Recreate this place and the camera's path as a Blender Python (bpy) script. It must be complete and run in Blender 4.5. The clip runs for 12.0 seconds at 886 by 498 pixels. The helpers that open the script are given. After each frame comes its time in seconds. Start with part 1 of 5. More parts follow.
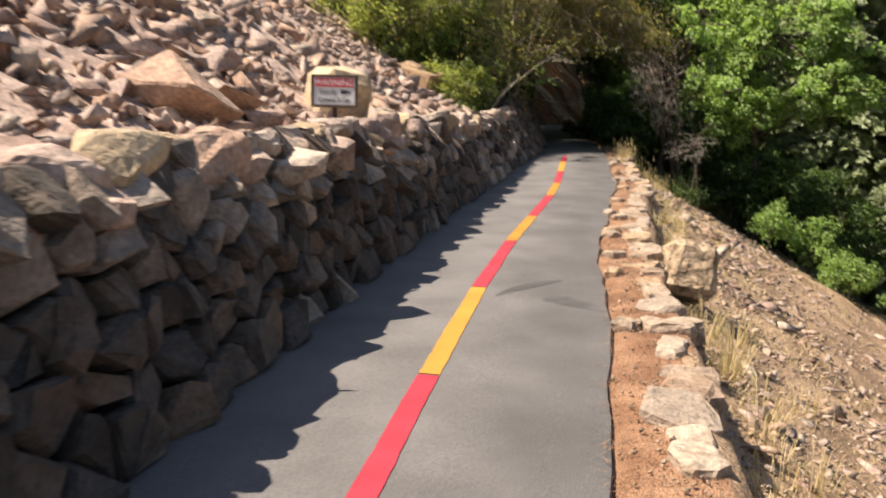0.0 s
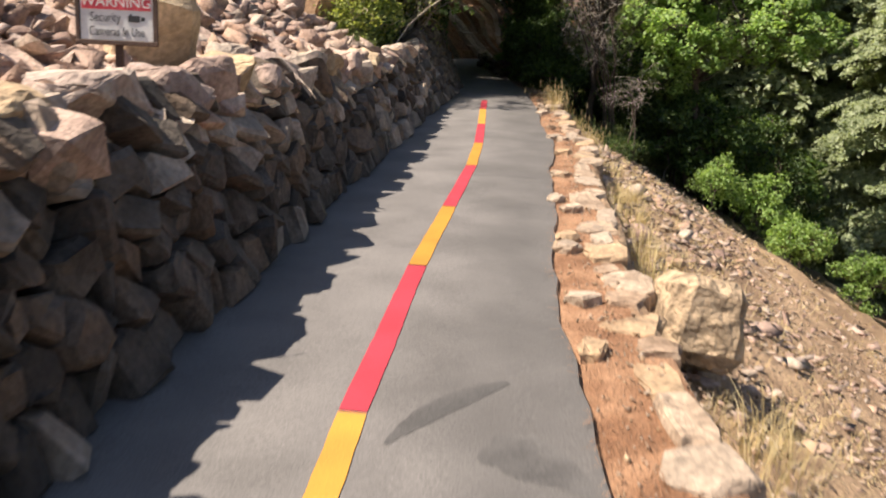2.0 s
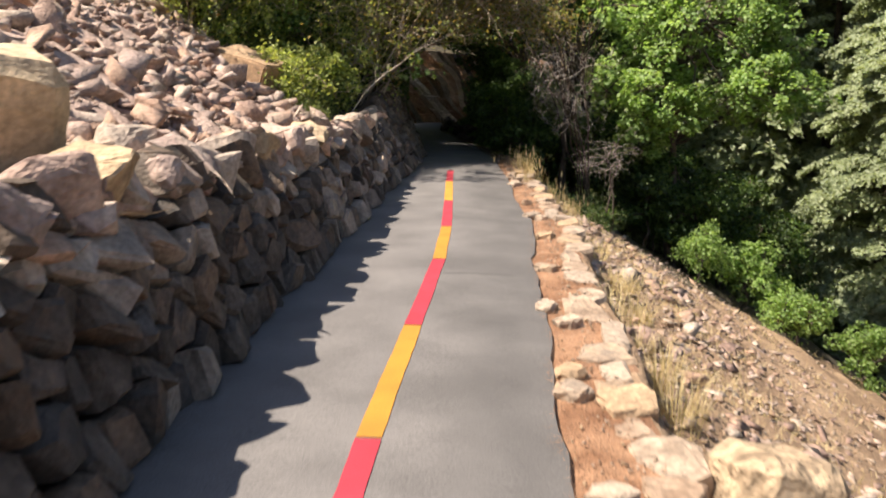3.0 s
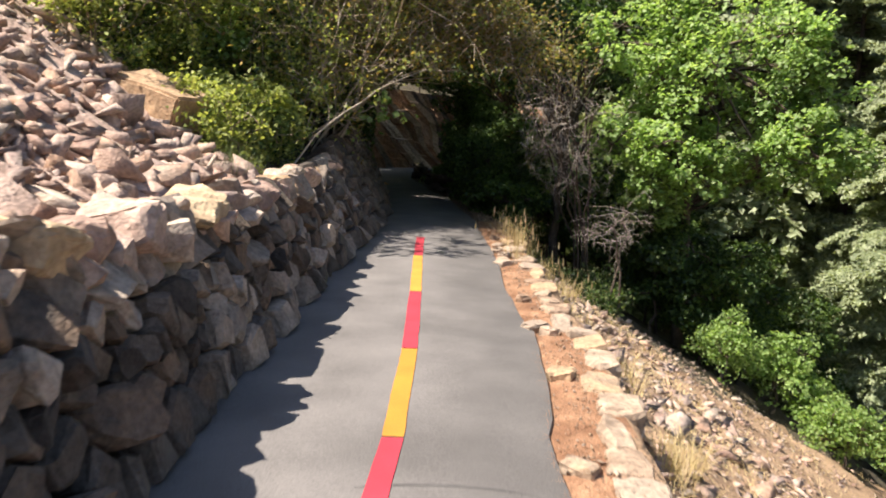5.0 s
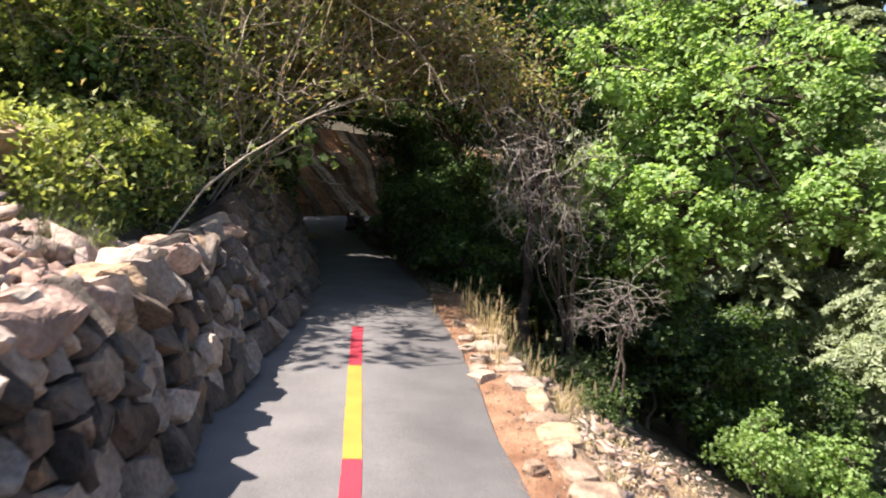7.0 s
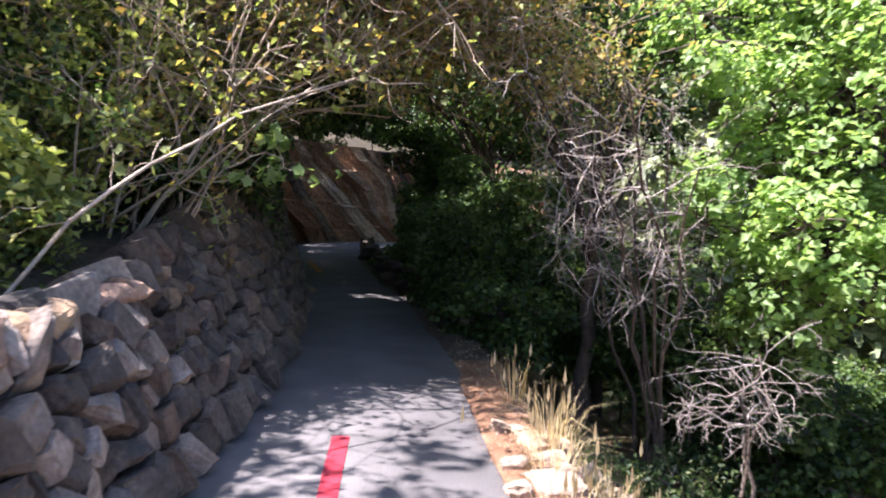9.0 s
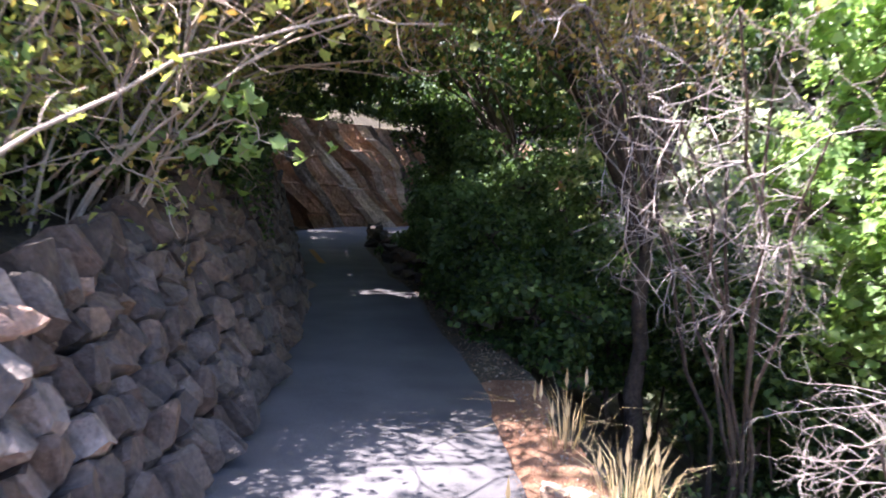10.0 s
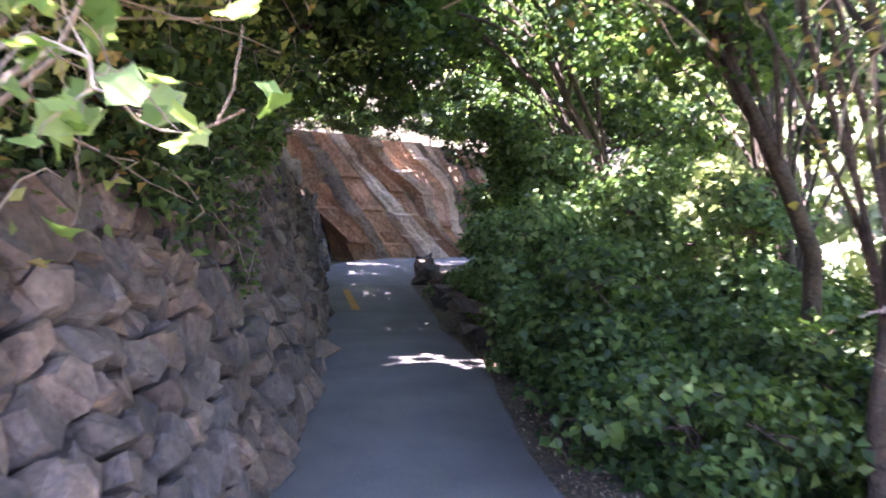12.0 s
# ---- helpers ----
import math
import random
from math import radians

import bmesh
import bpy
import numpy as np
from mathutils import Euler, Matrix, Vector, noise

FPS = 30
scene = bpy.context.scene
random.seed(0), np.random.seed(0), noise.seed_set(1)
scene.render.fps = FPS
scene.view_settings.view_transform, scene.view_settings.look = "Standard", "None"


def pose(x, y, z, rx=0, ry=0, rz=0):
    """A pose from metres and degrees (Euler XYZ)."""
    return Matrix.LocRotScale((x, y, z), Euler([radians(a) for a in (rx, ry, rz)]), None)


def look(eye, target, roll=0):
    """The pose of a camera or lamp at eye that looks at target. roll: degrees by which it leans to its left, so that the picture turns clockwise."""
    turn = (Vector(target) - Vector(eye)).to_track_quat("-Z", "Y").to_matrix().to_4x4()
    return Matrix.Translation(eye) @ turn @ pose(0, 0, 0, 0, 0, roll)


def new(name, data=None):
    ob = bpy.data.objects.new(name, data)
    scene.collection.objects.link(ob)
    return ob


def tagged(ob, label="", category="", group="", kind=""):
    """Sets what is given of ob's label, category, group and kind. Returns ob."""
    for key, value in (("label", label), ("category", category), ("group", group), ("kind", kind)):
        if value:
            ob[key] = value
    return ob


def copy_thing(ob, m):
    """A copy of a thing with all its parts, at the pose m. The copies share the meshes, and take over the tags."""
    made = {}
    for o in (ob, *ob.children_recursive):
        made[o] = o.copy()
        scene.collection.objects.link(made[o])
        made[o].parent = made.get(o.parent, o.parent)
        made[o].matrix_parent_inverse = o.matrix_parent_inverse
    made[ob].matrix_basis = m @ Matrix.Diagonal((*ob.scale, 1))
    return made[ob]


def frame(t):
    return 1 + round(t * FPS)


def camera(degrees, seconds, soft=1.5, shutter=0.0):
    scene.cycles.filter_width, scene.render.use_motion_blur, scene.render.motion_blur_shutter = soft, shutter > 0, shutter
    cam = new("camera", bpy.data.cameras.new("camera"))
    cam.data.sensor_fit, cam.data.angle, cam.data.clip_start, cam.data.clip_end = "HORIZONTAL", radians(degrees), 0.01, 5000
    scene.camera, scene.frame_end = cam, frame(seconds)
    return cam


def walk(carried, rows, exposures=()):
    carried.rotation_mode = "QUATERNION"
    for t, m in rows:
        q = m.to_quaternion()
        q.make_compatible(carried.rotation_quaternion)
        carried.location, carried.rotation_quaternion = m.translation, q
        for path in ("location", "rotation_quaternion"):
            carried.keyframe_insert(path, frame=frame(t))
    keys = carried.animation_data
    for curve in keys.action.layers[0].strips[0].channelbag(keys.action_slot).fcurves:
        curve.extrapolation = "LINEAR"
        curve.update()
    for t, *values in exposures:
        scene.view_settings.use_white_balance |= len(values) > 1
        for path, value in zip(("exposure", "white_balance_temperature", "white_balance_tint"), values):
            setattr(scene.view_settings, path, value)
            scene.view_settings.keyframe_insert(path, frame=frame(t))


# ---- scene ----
cam = camera(56.6, 12.0, soft=1.9, shutter=0.5)
METRES, EYE, TILT, LEAN, TURN = 18.8, 1.4, -10.6, 0.0, 9.2
ROWS = [
    (0.0, 0.0, 0.0, 0.0, -0.0, 0.0, 0.0),
    (0.5, 0.0022, 0.0381, 0.0074, -2.72, -3.05, 0.48),
    (1.0, 0.0054, 0.0783, 0.0148, -4.43, -4.81, 1.19),
    (1.5, 0.0103, 0.1174, 0.0231, -6.18, -5.68, 0.77),
    (2.0, 0.0143, 0.1572, 0.032, -6.21, -4.81, -0.29),
    (2.5, 0.0199, 0.1947, 0.0401, -7.18, -2.81, -0.08),
    (3.0, 0.025, 0.235, 0.0494, -8.54, -0.71, 1.25),
    (5.0, 0.0517, 0.3928, 0.0831, -10.65, 2.05, -0.51),
    (5.5, 0.0576, 0.4343, 0.0912, -11.83, 2.5, 0.24),
    (6.0, 0.0621, 0.4774, 0.1004, -12.43, 3.86, 0.14),
    (6.5, 0.0696, 0.5175, 0.1091, -13.7, 4.88, 0.39),
    (7.0, 0.0769, 0.56, 0.1178, -15.13, 4.91, 0.36),
    (7.5, 0.0847, 0.5995, 0.127, -14.81, 5.93, 0.95),
    (9.5, 0.1269, 0.7619, 0.154, -12.87, 6.41, 0.18),
    (10.0, 0.1316, 0.8038, 0.1615, -12.63, 5.1, 0.53),
    (10.5, 0.1388, 0.8445, 0.1681, -12.14, 4.17, -0.32),
    (11.0, 0.144, 0.8846, 0.1761, -10.81, 4.39, 0.27),
    (11.5, 0.1507, 0.9244, 0.1826, -10.2, 6.58, 0.92),
    (12.0, 0.1574, 0.9673, 0.1889, -9.0, 6.86, 0.37),
]
# The eye rides about 1.4 to 1.6 m above a level asphalt path that runs along +y.
walk(cam, [(t, pose(0, 0, EYE, TILT, LEAN, TURN) @ pose(METRES * x, METRES * y, METRES * z, 90 + pitch, roll, yaw)) for t, x, y, z, yaw, pitch, roll in ROWS],
     exposures=[(0.0, 0.95, 6800, 12), (5.0, 1.25, 6500, 12), (7.0, 1.55, 6200, 15), (8.0, 1.85, 5900, 19), (9.3, 2.25, 5600, 25), (10.5, 3.25, 5500, 29), (11.2, 4.05, 5600, 33), (12.0, 4.6, 5600, 38)])

# ---- world and sun ----
SUN = Vector((-0.6, -0.12, 1.0)).normalized()
world = bpy.data.worlds.new("world")
scene.world = world
world.use_nodes = True
wn = world.node_tree
sky = wn.nodes.new("ShaderNodeTexSky")
sky.sky_type = 'NISHITA'
sky.sun_disc = False
sky.sun_elevation = math.asin(SUN.z)
sky.sun_rotation = math.atan2(SUN.x, SUN.y)
wn.links.new(sky.outputs[0], wn.nodes["Background"].inputs[0])
wn.nodes["Background"].inputs[1].default_value = 0.075
sun_data = bpy.data.lights.new("sun", 'SUN')
sun_data.energy, sun_data.angle, sun_data.color = 5.0, radians(0.5), (1.0, 0.92, 0.8)
sun = new("sun", sun_data)
sun.matrix_world = look(SUN * 60, (0, 0, 0))

rng = np.random.default_rng(7)


# ---- materials ----
def ramp_stops(node, stops):
    el = node.color_ramp.elements
    while len(el) < len(stops):
        el.new(0.5)
    for e, (p, c) in zip(el, stops):
        e.position, e.color = p, (*c, 1)


def surface(name, colours, rough=0.85, grain=40.0, stain=2.0, grain_amount=0.35, stain_amount=0.35, bump=0.3, bump_scale=60.0,
            depth=0.01, through_light=0.0, spread=1.0, bump2=0.0, spec=0.5):
    """Colours picked per piece, broken up by fine grain and broad stains, with relief."""
    m = bpy.data.materials.new(name)
    m.use_nodes = True
    nt = m.node_tree
    N, L = nt.nodes, nt.links
    bsdf = N["Principled BSDF"]
    geo, info = N.new("ShaderNodeNewGeometry"), N.new("ShaderNodeObjectInfo")
    add = N.new("ShaderNodeMath")
    add.operation = 'ADD'
    L.new(geo.outputs["Random Per Island"], add.inputs[0])
    L.new(info.outputs["Random"], add.inputs[1])
    fr = N.new("ShaderNodeMath")
    fr.operation = 'FRACT'
    L.new(add.outputs[0], fr.inputs[0])
    big = N.new("ShaderNodeTexNoise")
    big.inputs["Scale"].default_value, big.inputs["Detail"].default_value = stain, 4
    L.new(geo.outputs["Position"], big.inputs["Vector"])
    fine = N.new("ShaderNodeTexNoise")
    fine.inputs["Scale"].default_value, fine.inputs["Detail"].default_value = grain, 6
    L.new(geo.outputs["Position"], fine.inputs["Vector"])
    pick = N.new("ShaderNodeMath")
    pick.operation = 'MULTIPLY_ADD'
    L.new(big.outputs[0], pick.inputs[0])
    pick.inputs[1].default_value = 1.0 - spread * 0.5
    half = N.new("ShaderNodeMath")
    half.operation = 'MULTIPLY_ADD'
    L.new(fr.outputs[0], half.inputs[0])
    half.inputs[1].default_value, half.inputs[2].default_value = spread, -0.25 * spread + 0.0
    L.new(half.outputs[0], pick.inputs[2])
    ramp = N.new("ShaderNodeValToRGB")
    n = len(colours)
    ramp_stops(ramp, [((i + 0.3) / n, c) for i, c in enumerate(colours)])
    L.new(pick.outputs[0], ramp.inputs[0])

    def scaled(src, amount):
        node = N.new("ShaderNodeMapRange")
        L.new(src, node.inputs[0])
        node.inputs[1].default_value, node.inputs[2].default_value = 0.3, 0.7
        node.inputs[3].default_value, node.inputs[4].default_value = 1 - amount, 1 + amount
        return node.outputs[0]
    mul = N.new("ShaderNodeMath")
    mul.operation = 'MULTIPLY'
    L.new(scaled(fine.outputs[0], grain_amount), mul.inputs[0])
    L.new(scaled(big.outputs[0], stain_amount), mul.inputs[1])
    mix = N.new("ShaderNodeVectorMath")
    mix.operation = 'SCALE'
    L.new(ramp.outputs[0], mix.inputs[0])
    L.new(mul.outputs[0], mix.inputs[3])
    L.new(mix.outputs[0], bsdf.inputs["Base Color"])
    bsdf.inputs["Roughness"].default_value = rough
    bsdf.inputs["Specular IOR Level"].default_value = spec
    if bump:
        bn = N.new("ShaderNodeTexNoise")
        bn.inputs["Scale"].default_value, bn.inputs["Detail"].default_value = bump_scale, 8
        L.new(geo.outputs["Position"], bn.inputs["Vector"])
        b = N.new("ShaderNodeBump")
        b.inputs["Strength"].default_value, b.inputs["Distance"].default_value = bump, depth
        L.new(bn.outputs[0], b.inputs["Height"])
        last = b
        if bump2:
            b2 = N.new("ShaderNodeBump")
            b2.inputs["Strength"].default_value, b2.inputs["Distance"].default_value = bump2, 0.06
            bn2 = N.new("ShaderNodeTexNoise")
            bn2.inputs["Scale"].default_value, bn2.inputs["Detail"].default_value = 9.0, 5
            L.new(geo.outputs["Position"], bn2.inputs["Vector"])
            L.new(bn2.outputs[0], b2.inputs["Height"])
            L.new(b.outputs[0], b2.inputs["Normal"])
            last = b2
        L.new(last.outputs[0], bsdf.inputs["Normal"])
    if through_light:
        tr = N.new("ShaderNodeBsdfTranslucent")
        warm = N.new("ShaderNodeVectorMath")
        warm.operation = 'MULTIPLY'
        warm.inputs[1].default_value = (1.25, 1.25, 0.7)
        L.new(mix.outputs[0], warm.inputs[0])
        L.new(warm.outputs[0], tr.inputs[0])
        ms = N.new("ShaderNodeMixShader")
        ms.inputs[0].default_value = through_light
        L.new(bsdf.outputs[0], ms.inputs[1])
        L.new(tr.outputs[0], ms.inputs[2])
        L.new(ms.outputs[0], N["Material Output"].inputs[0])
    return m


M_ASPHALT = surface("asphalt", [(0.118, 0.108, 0.102), (0.146, 0.134, 0.127), (0.172, 0.158, 0.148)], 0.9, 150, 1.7, 0.34, 0.1, 0.35, 300, 0.003, spread=0.2)
M_RED = surface("red_paint", [(0.32, 0.018, 0.034), (0.38, 0.028, 0.046)], 0.75, 120, 3, 0.2, 0.16, 0.4, 240, 0.003)
M_YELLOW = surface("yellow_paint", [(0.41, 0.19, 0.02), (0.46, 0.225, 0.03)], 0.75, 120, 3, 0.2, 0.14, 0.4, 240, 0.003)
M_PATCH = surface("sealant", [(0.072, 0.067, 0.064), (0.105, 0.097, 0.092)], 0.85, 120, 3, 0.3, 0.3, 0.4, 240, 0.003)


def newer_strip(m):
    """Newer, darker asphalt towards the outer edge of the path, with a frayed boundary."""
    N, L = m.node_tree.nodes, m.node_tree.links
    bsdf = N["Principled BSDF"]
    src = bsdf.inputs["Base Color"].links[0].from_socket
    at, geo, no = N.new("ShaderNodeAttribute"), N.new("ShaderNodeNewGeometry"), N.new("ShaderNodeTexNoise")
    at.attribute_name = "across"
    no.inputs["Scale"].default_value, no.inputs["Detail"].default_value = 1.1, 5
    L.new(geo.outputs["Position"], no.inputs["Vector"])
    add, rng_node, scale = N.new("ShaderNodeMath"), N.new("ShaderNodeMapRange"), N.new("ShaderNodeVectorMath")
    add.operation, scale.operation = 'MULTIPLY_ADD', 'SCALE'
    L.new(no.outputs[0], add.inputs[0])
    add.inputs[1].default_value = 0.55
    L.new(at.outputs["Fac"], add.inputs[2])
    L.new(add.outputs[0], rng_node.inputs[0])
    for k, q in enumerate((0.8, 1.12, 1.0, 0.7)):
        rng_node.inputs[k + 1].default_value = q
    L.new(src, scale.inputs[0])
    L.new(rng_node.outputs[0], scale.inputs[3])
    L.new(scale.outputs[0], bsdf.inputs["Base Color"])


newer_strip(M_ASPHALT)
# Wall stone: the shade on the wall face is put into this dark colour.
M_SHADED_STONE = surface("wall_stone", [(0.046, 0.035, 0.027), (0.086, 0.066, 0.05), (0.125, 0.096, 0.073), (0.088, 0.074, 0.063), (0.155, 0.102, 0.066), (0.064, 0.054, 0.046)], 0.9, 30, 5, 0.3, 0.35, 0.7, 45, 0.02, bump2=0.5)
# Warm stone of the covered stretch, its colour toned down to imitate shade.
M_WARM_SHADED = surface("warm_shaded_wall_stone", [(0.085, 0.06, 0.043), (0.125, 0.09, 0.065), (0.16, 0.118, 0.088), (0.12, 0.098, 0.08), (0.185, 0.125, 0.083), (0.1, 0.078, 0.062)], 0.9, 30, 5, 0.3, 0.35, 0.7, 45, 0.02, bump2=0.5)
# Pale stones; for the upper ones the paleness stands for sunlight.
M_LIT_RUBBLE = surface("pale_lit_rubble", [(0.19, 0.15, 0.118), (0.28, 0.222, 0.175), (0.37, 0.3, 0.24), (0.31, 0.23, 0.17), (0.22, 0.182, 0.15)], 0.9, 30, 5, 0.3, 0.3, 0.7, 45, 0.02, bump2=0.5)
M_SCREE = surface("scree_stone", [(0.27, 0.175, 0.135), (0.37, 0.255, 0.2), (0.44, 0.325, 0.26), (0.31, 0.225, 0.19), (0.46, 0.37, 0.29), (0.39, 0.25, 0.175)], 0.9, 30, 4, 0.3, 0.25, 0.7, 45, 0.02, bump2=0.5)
M_TAN = surface("tan_sandstone", [(0.35, 0.23, 0.135), (0.42, 0.3, 0.18), (0.48, 0.36, 0.23)], 0.9, 25, 3, 0.25, 0.3, 0.7, 40, 0.02, bump2=0.5)
M_SPLIT = surface("cracked_sandstone", [(0.15, 0.09, 0.048), (0.27, 0.178, 0.105), (0.38, 0.275, 0.175)], 0.9, 14, 7, 0.35, 0.35, 1.0, 16, 0.05, bump2=1.0)
M_SLAB = surface("pale_slab", [(0.25, 0.165, 0.108), (0.31, 0.228, 0.162), (0.38, 0.295, 0.22), (0.28, 0.215, 0.162), (0.35, 0.24, 0.145)], 0.9, 30, 6, 0.3, 0.3, 0.7, 40, 0.02, bump2=0.4)
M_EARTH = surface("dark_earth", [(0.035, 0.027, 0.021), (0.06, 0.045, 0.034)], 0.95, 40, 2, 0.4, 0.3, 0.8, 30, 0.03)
M_SOIL = surface("dry_soil", [(0.22, 0.128, 0.073), (0.3, 0.188, 0.11), (0.36, 0.24, 0.145), (0.26, 0.16, 0.093)], 0.95, 45, 1.3, 0.4, 0.3, 0.9, 30, 0.04, spread=0.3)
M_NEEDLE = surface("needle_litter", [(0.17, 0.075, 0.036), (0.25, 0.118, 0.058), (0.33, 0.185, 0.105), (0.21, 0.09, 0.043)], 0.95, 90, 3, 0.45, 0.25, 0.9, 90, 0.02, spread=0.2)
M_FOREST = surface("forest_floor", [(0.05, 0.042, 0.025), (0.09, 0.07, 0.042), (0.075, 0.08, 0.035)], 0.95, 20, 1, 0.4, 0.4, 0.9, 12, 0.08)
M_CLIFF = surface("orange_cliff", [(0.3, 0.17, 0.095), (0.42, 0.255, 0.155), (0.5, 0.36, 0.245), (0.36, 0.195, 0.11)], 0.9, 14, 1.2, 0.35, 0.35, 0.8, 14, 0.06, bump2=0.5)
M_CLIFF_PALE = surface("pale_cliff", [(0.38, 0.26, 0.17), (0.46, 0.33, 0.225), (0.52, 0.4, 0.29)], 0.9, 14, 1.2, 0.3, 0.3, 0.8, 14, 0.06, bump2=0.5)
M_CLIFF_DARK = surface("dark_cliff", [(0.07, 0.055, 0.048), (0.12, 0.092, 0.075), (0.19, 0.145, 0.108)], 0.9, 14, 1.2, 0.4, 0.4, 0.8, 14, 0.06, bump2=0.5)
M_BARK = surface("bark", [(0.055, 0.04, 0.03), (0.09, 0.066, 0.047), (0.12, 0.09, 0.066)], 0.95, 40, 6, 0.4, 0.3, 0.9, 50, 0.02)
M_TWIG = surface("pale_twigs", [(0.26, 0.19, 0.13), (0.36, 0.28, 0.2), (0.45, 0.37, 0.28)], 0.9, 60, 4, 0.2, 0.2, 0.3, 60, 0.005)
M_DEAD = surface("silvery_twigs", [(0.26, 0.21, 0.17), (0.36, 0.305, 0.255), (0.44, 0.385, 0.33)], 0.9, 60, 4, 0.2, 0.2, 0.3, 60, 0.005)
M_LEAF = surface("bright_leaf", [(0.145, 0.235, 0.06), (0.21, 0.325, 0.09), (0.28, 0.405, 0.125), (0.37, 0.49, 0.18)], 0.5, 30, 0.8, 0.1, 0.15, 0, through_light=0.55)
M_OLIVE = surface("olive_leaf", [(0.15, 0.185, 0.055), (0.24, 0.285, 0.075), (0.33, 0.38, 0.105), (0.42, 0.44, 0.14)], 0.6, 30, 0.8, 0.1, 0.25, 0, through_light=0.5)
M_RUST = surface("dry_leaf", [(0.24, 0.15, 0.05), (0.36, 0.25, 0.08), (0.44, 0.32, 0.09), (0.3, 0.28, 0.07)], 0.7, 30, 0.8, 0.1, 0.25, 0, through_light=0.45)
# Dark green leaf; the shade under the trees is part of this colour.
M_SHADE_LEAF = surface("shaded_green_leaf", [(0.027, 0.055, 0.016), (0.05, 0.095, 0.026), (0.082, 0.14, 0.036), (0.135, 0.2, 0.052)], 0.5, 30, 0.8, 0.1, 0.2, 0, through_light=0.5)
M_FIR = surface("fir_needles", [(0.18, 0.22, 0.115), (0.25, 0.295, 0.16), (0.315, 0.36, 0.205), (0.37, 0.41, 0.25)], 0.6, 30, 0.8, 0.1, 0.2, 0, through_light=0.4)
# Lighter copy of the dark green leaf, with dappled sunlight in its colour.
M_LIT_LEAF = surface("lit_green_leaf", [(0.06, 0.11, 0.04), (0.1, 0.17, 0.06), (0.15, 0.235, 0.085), (0.22, 0.31, 0.12)], 0.5, 30, 0.8, 0.1, 0.2, 0, through_light=0.5)
M_WOODS = surface("woodland_leaf", [(0.085, 0.125, 0.05), (0.13, 0.19, 0.07), (0.19, 0.25, 0.1), (0.26, 0.31, 0.14)], 0.6, 30, 0.15, 0.1, 0.3, 0, through_light=0.4)
M_GRASS = surface("dry_grass", [(0.4, 0.29, 0.13), (0.5, 0.38, 0.19), (0.57, 0.46, 0.26)], 0.8, 30, 2, 0.1, 0.2, 0, through_light=0.25)
M_WEED = surface("green_weeds", [(0.06, 0.095, 0.03), (0.11, 0.15, 0.05), (0.17, 0.19, 0.075)], 0.7, 30, 2, 0.1, 0.2, 0, through_light=0.3)
M_WHITE = surface("sign_white", [(0.66, 0.64, 0.6), (0.72, 0.7, 0.66)], 0.5, 80, 6, 0.06, 0.12, 0)
M_SIGNRED = surface("sign_red", [(0.6, 0.05, 0.07), (0.66, 0.07, 0.09)], 0.5, 80, 6, 0.06, 0.1, 0)
M_BLACK = surface("black_lettering", [(0.03, 0.03, 0.03), (0.045, 0.04, 0.04)], 0.6, 80, 6, 0.1, 0.1, 0)
M_FRAME = surface("weathered_brown_wood", [(0.07, 0.042, 0.03), (0.1, 0.06, 0.042)], 0.8, 80, 6, 0.3, 0.2, 0.3, 80, 0.004)


# ---- mesh helpers ----
def mesh_of(name, verts, faces, material):
    """verts (n,3); faces: array of triangles, or a list of polygons."""
    me = bpy.data.meshes.new(name)
    if isinstance(faces, np.ndarray):
        v = np.ascontiguousarray(verts, dtype=np.float32)
        me.vertices.add(len(v))
        me.vertices.foreach_set("co", v.ravel())
        k = faces.shape[1]
        me.loops.add(faces.size)
        me.loops.foreach_set("vertex_index", np.ascontiguousarray(faces, dtype=np.int32).ravel())
        me.polygons.add(len(faces))
        me.polygons.foreach_set("loop_start", np.arange(0, faces.size, k, dtype=np.int32))
        me.update(calc_edges=True)
    else:
        me.from_pydata([tuple(map(float, p)) for p in verts], [], [tuple(map(int, f)) for f in faces])
        me.update()
    me.materials.append(material)
    return me


def put(name, me, parent=None, label="", category="", group="", kind="", m=None):
    ob = new(name, me)
    if parent is not None:
        ob.parent = parent
    if m is not None:
        ob.matrix_basis = m
    return tagged(ob, label, category, group, kind)


def joined(chunks):
    """Join (verts, polygons) chunks into one verts, polygons pair."""
    vs, fs, o = [], [], 0
    for v, f in chunks:
        vs.append(np.asarray(v))
        fs.extend([tuple(i + o for i in g) for g in f])
        o += len(v)
    return np.concatenate(vs), fs


def hull(points):
    """The convex hull of some points as (verts, triangles)."""
    bm = bmesh.new()
    for p in points:
        bm.verts.new(p)
    r = bmesh.ops.convex_hull(bm, input=bm.verts)
    inner = [e for e in r["geom_interior"] + r["geom_unused"] if isinstance(e, bmesh.types.BMVert)]
    bmesh.ops.delete(bm, geom=list(set(inner)), context='VERTS')
    bm.verts.index_update()
    v = np.array([x.co[:] for x in bm.verts])
    f = [tuple(x.index for x in g.verts) for g in bm.faces]
    bm.free()
    return v, f


def rock_points(r, n=13, box=0.5, flat=1.0):
    """Points on a rounded box: angular, broken stone of unit size."""
    p = r.normal(size=(n, 3))
    p /= np.abs(p).max(axis=1)[:, None] ** box * np.linalg.norm(p, axis=1)[:, None] ** (1 - box)
    p *= r.uniform(0.78, 1.05, (n, 1)) * np.array((1.0, r.uniform(0.6, 0.95), flat * r.uniform(0.5, 0.85))) * 0.5
    return p


ROCKS = [hull(rock_points(np.random.default_rng(100 + i), 7 + i % 3, 0.95, 0.85)) for i in range(30)]
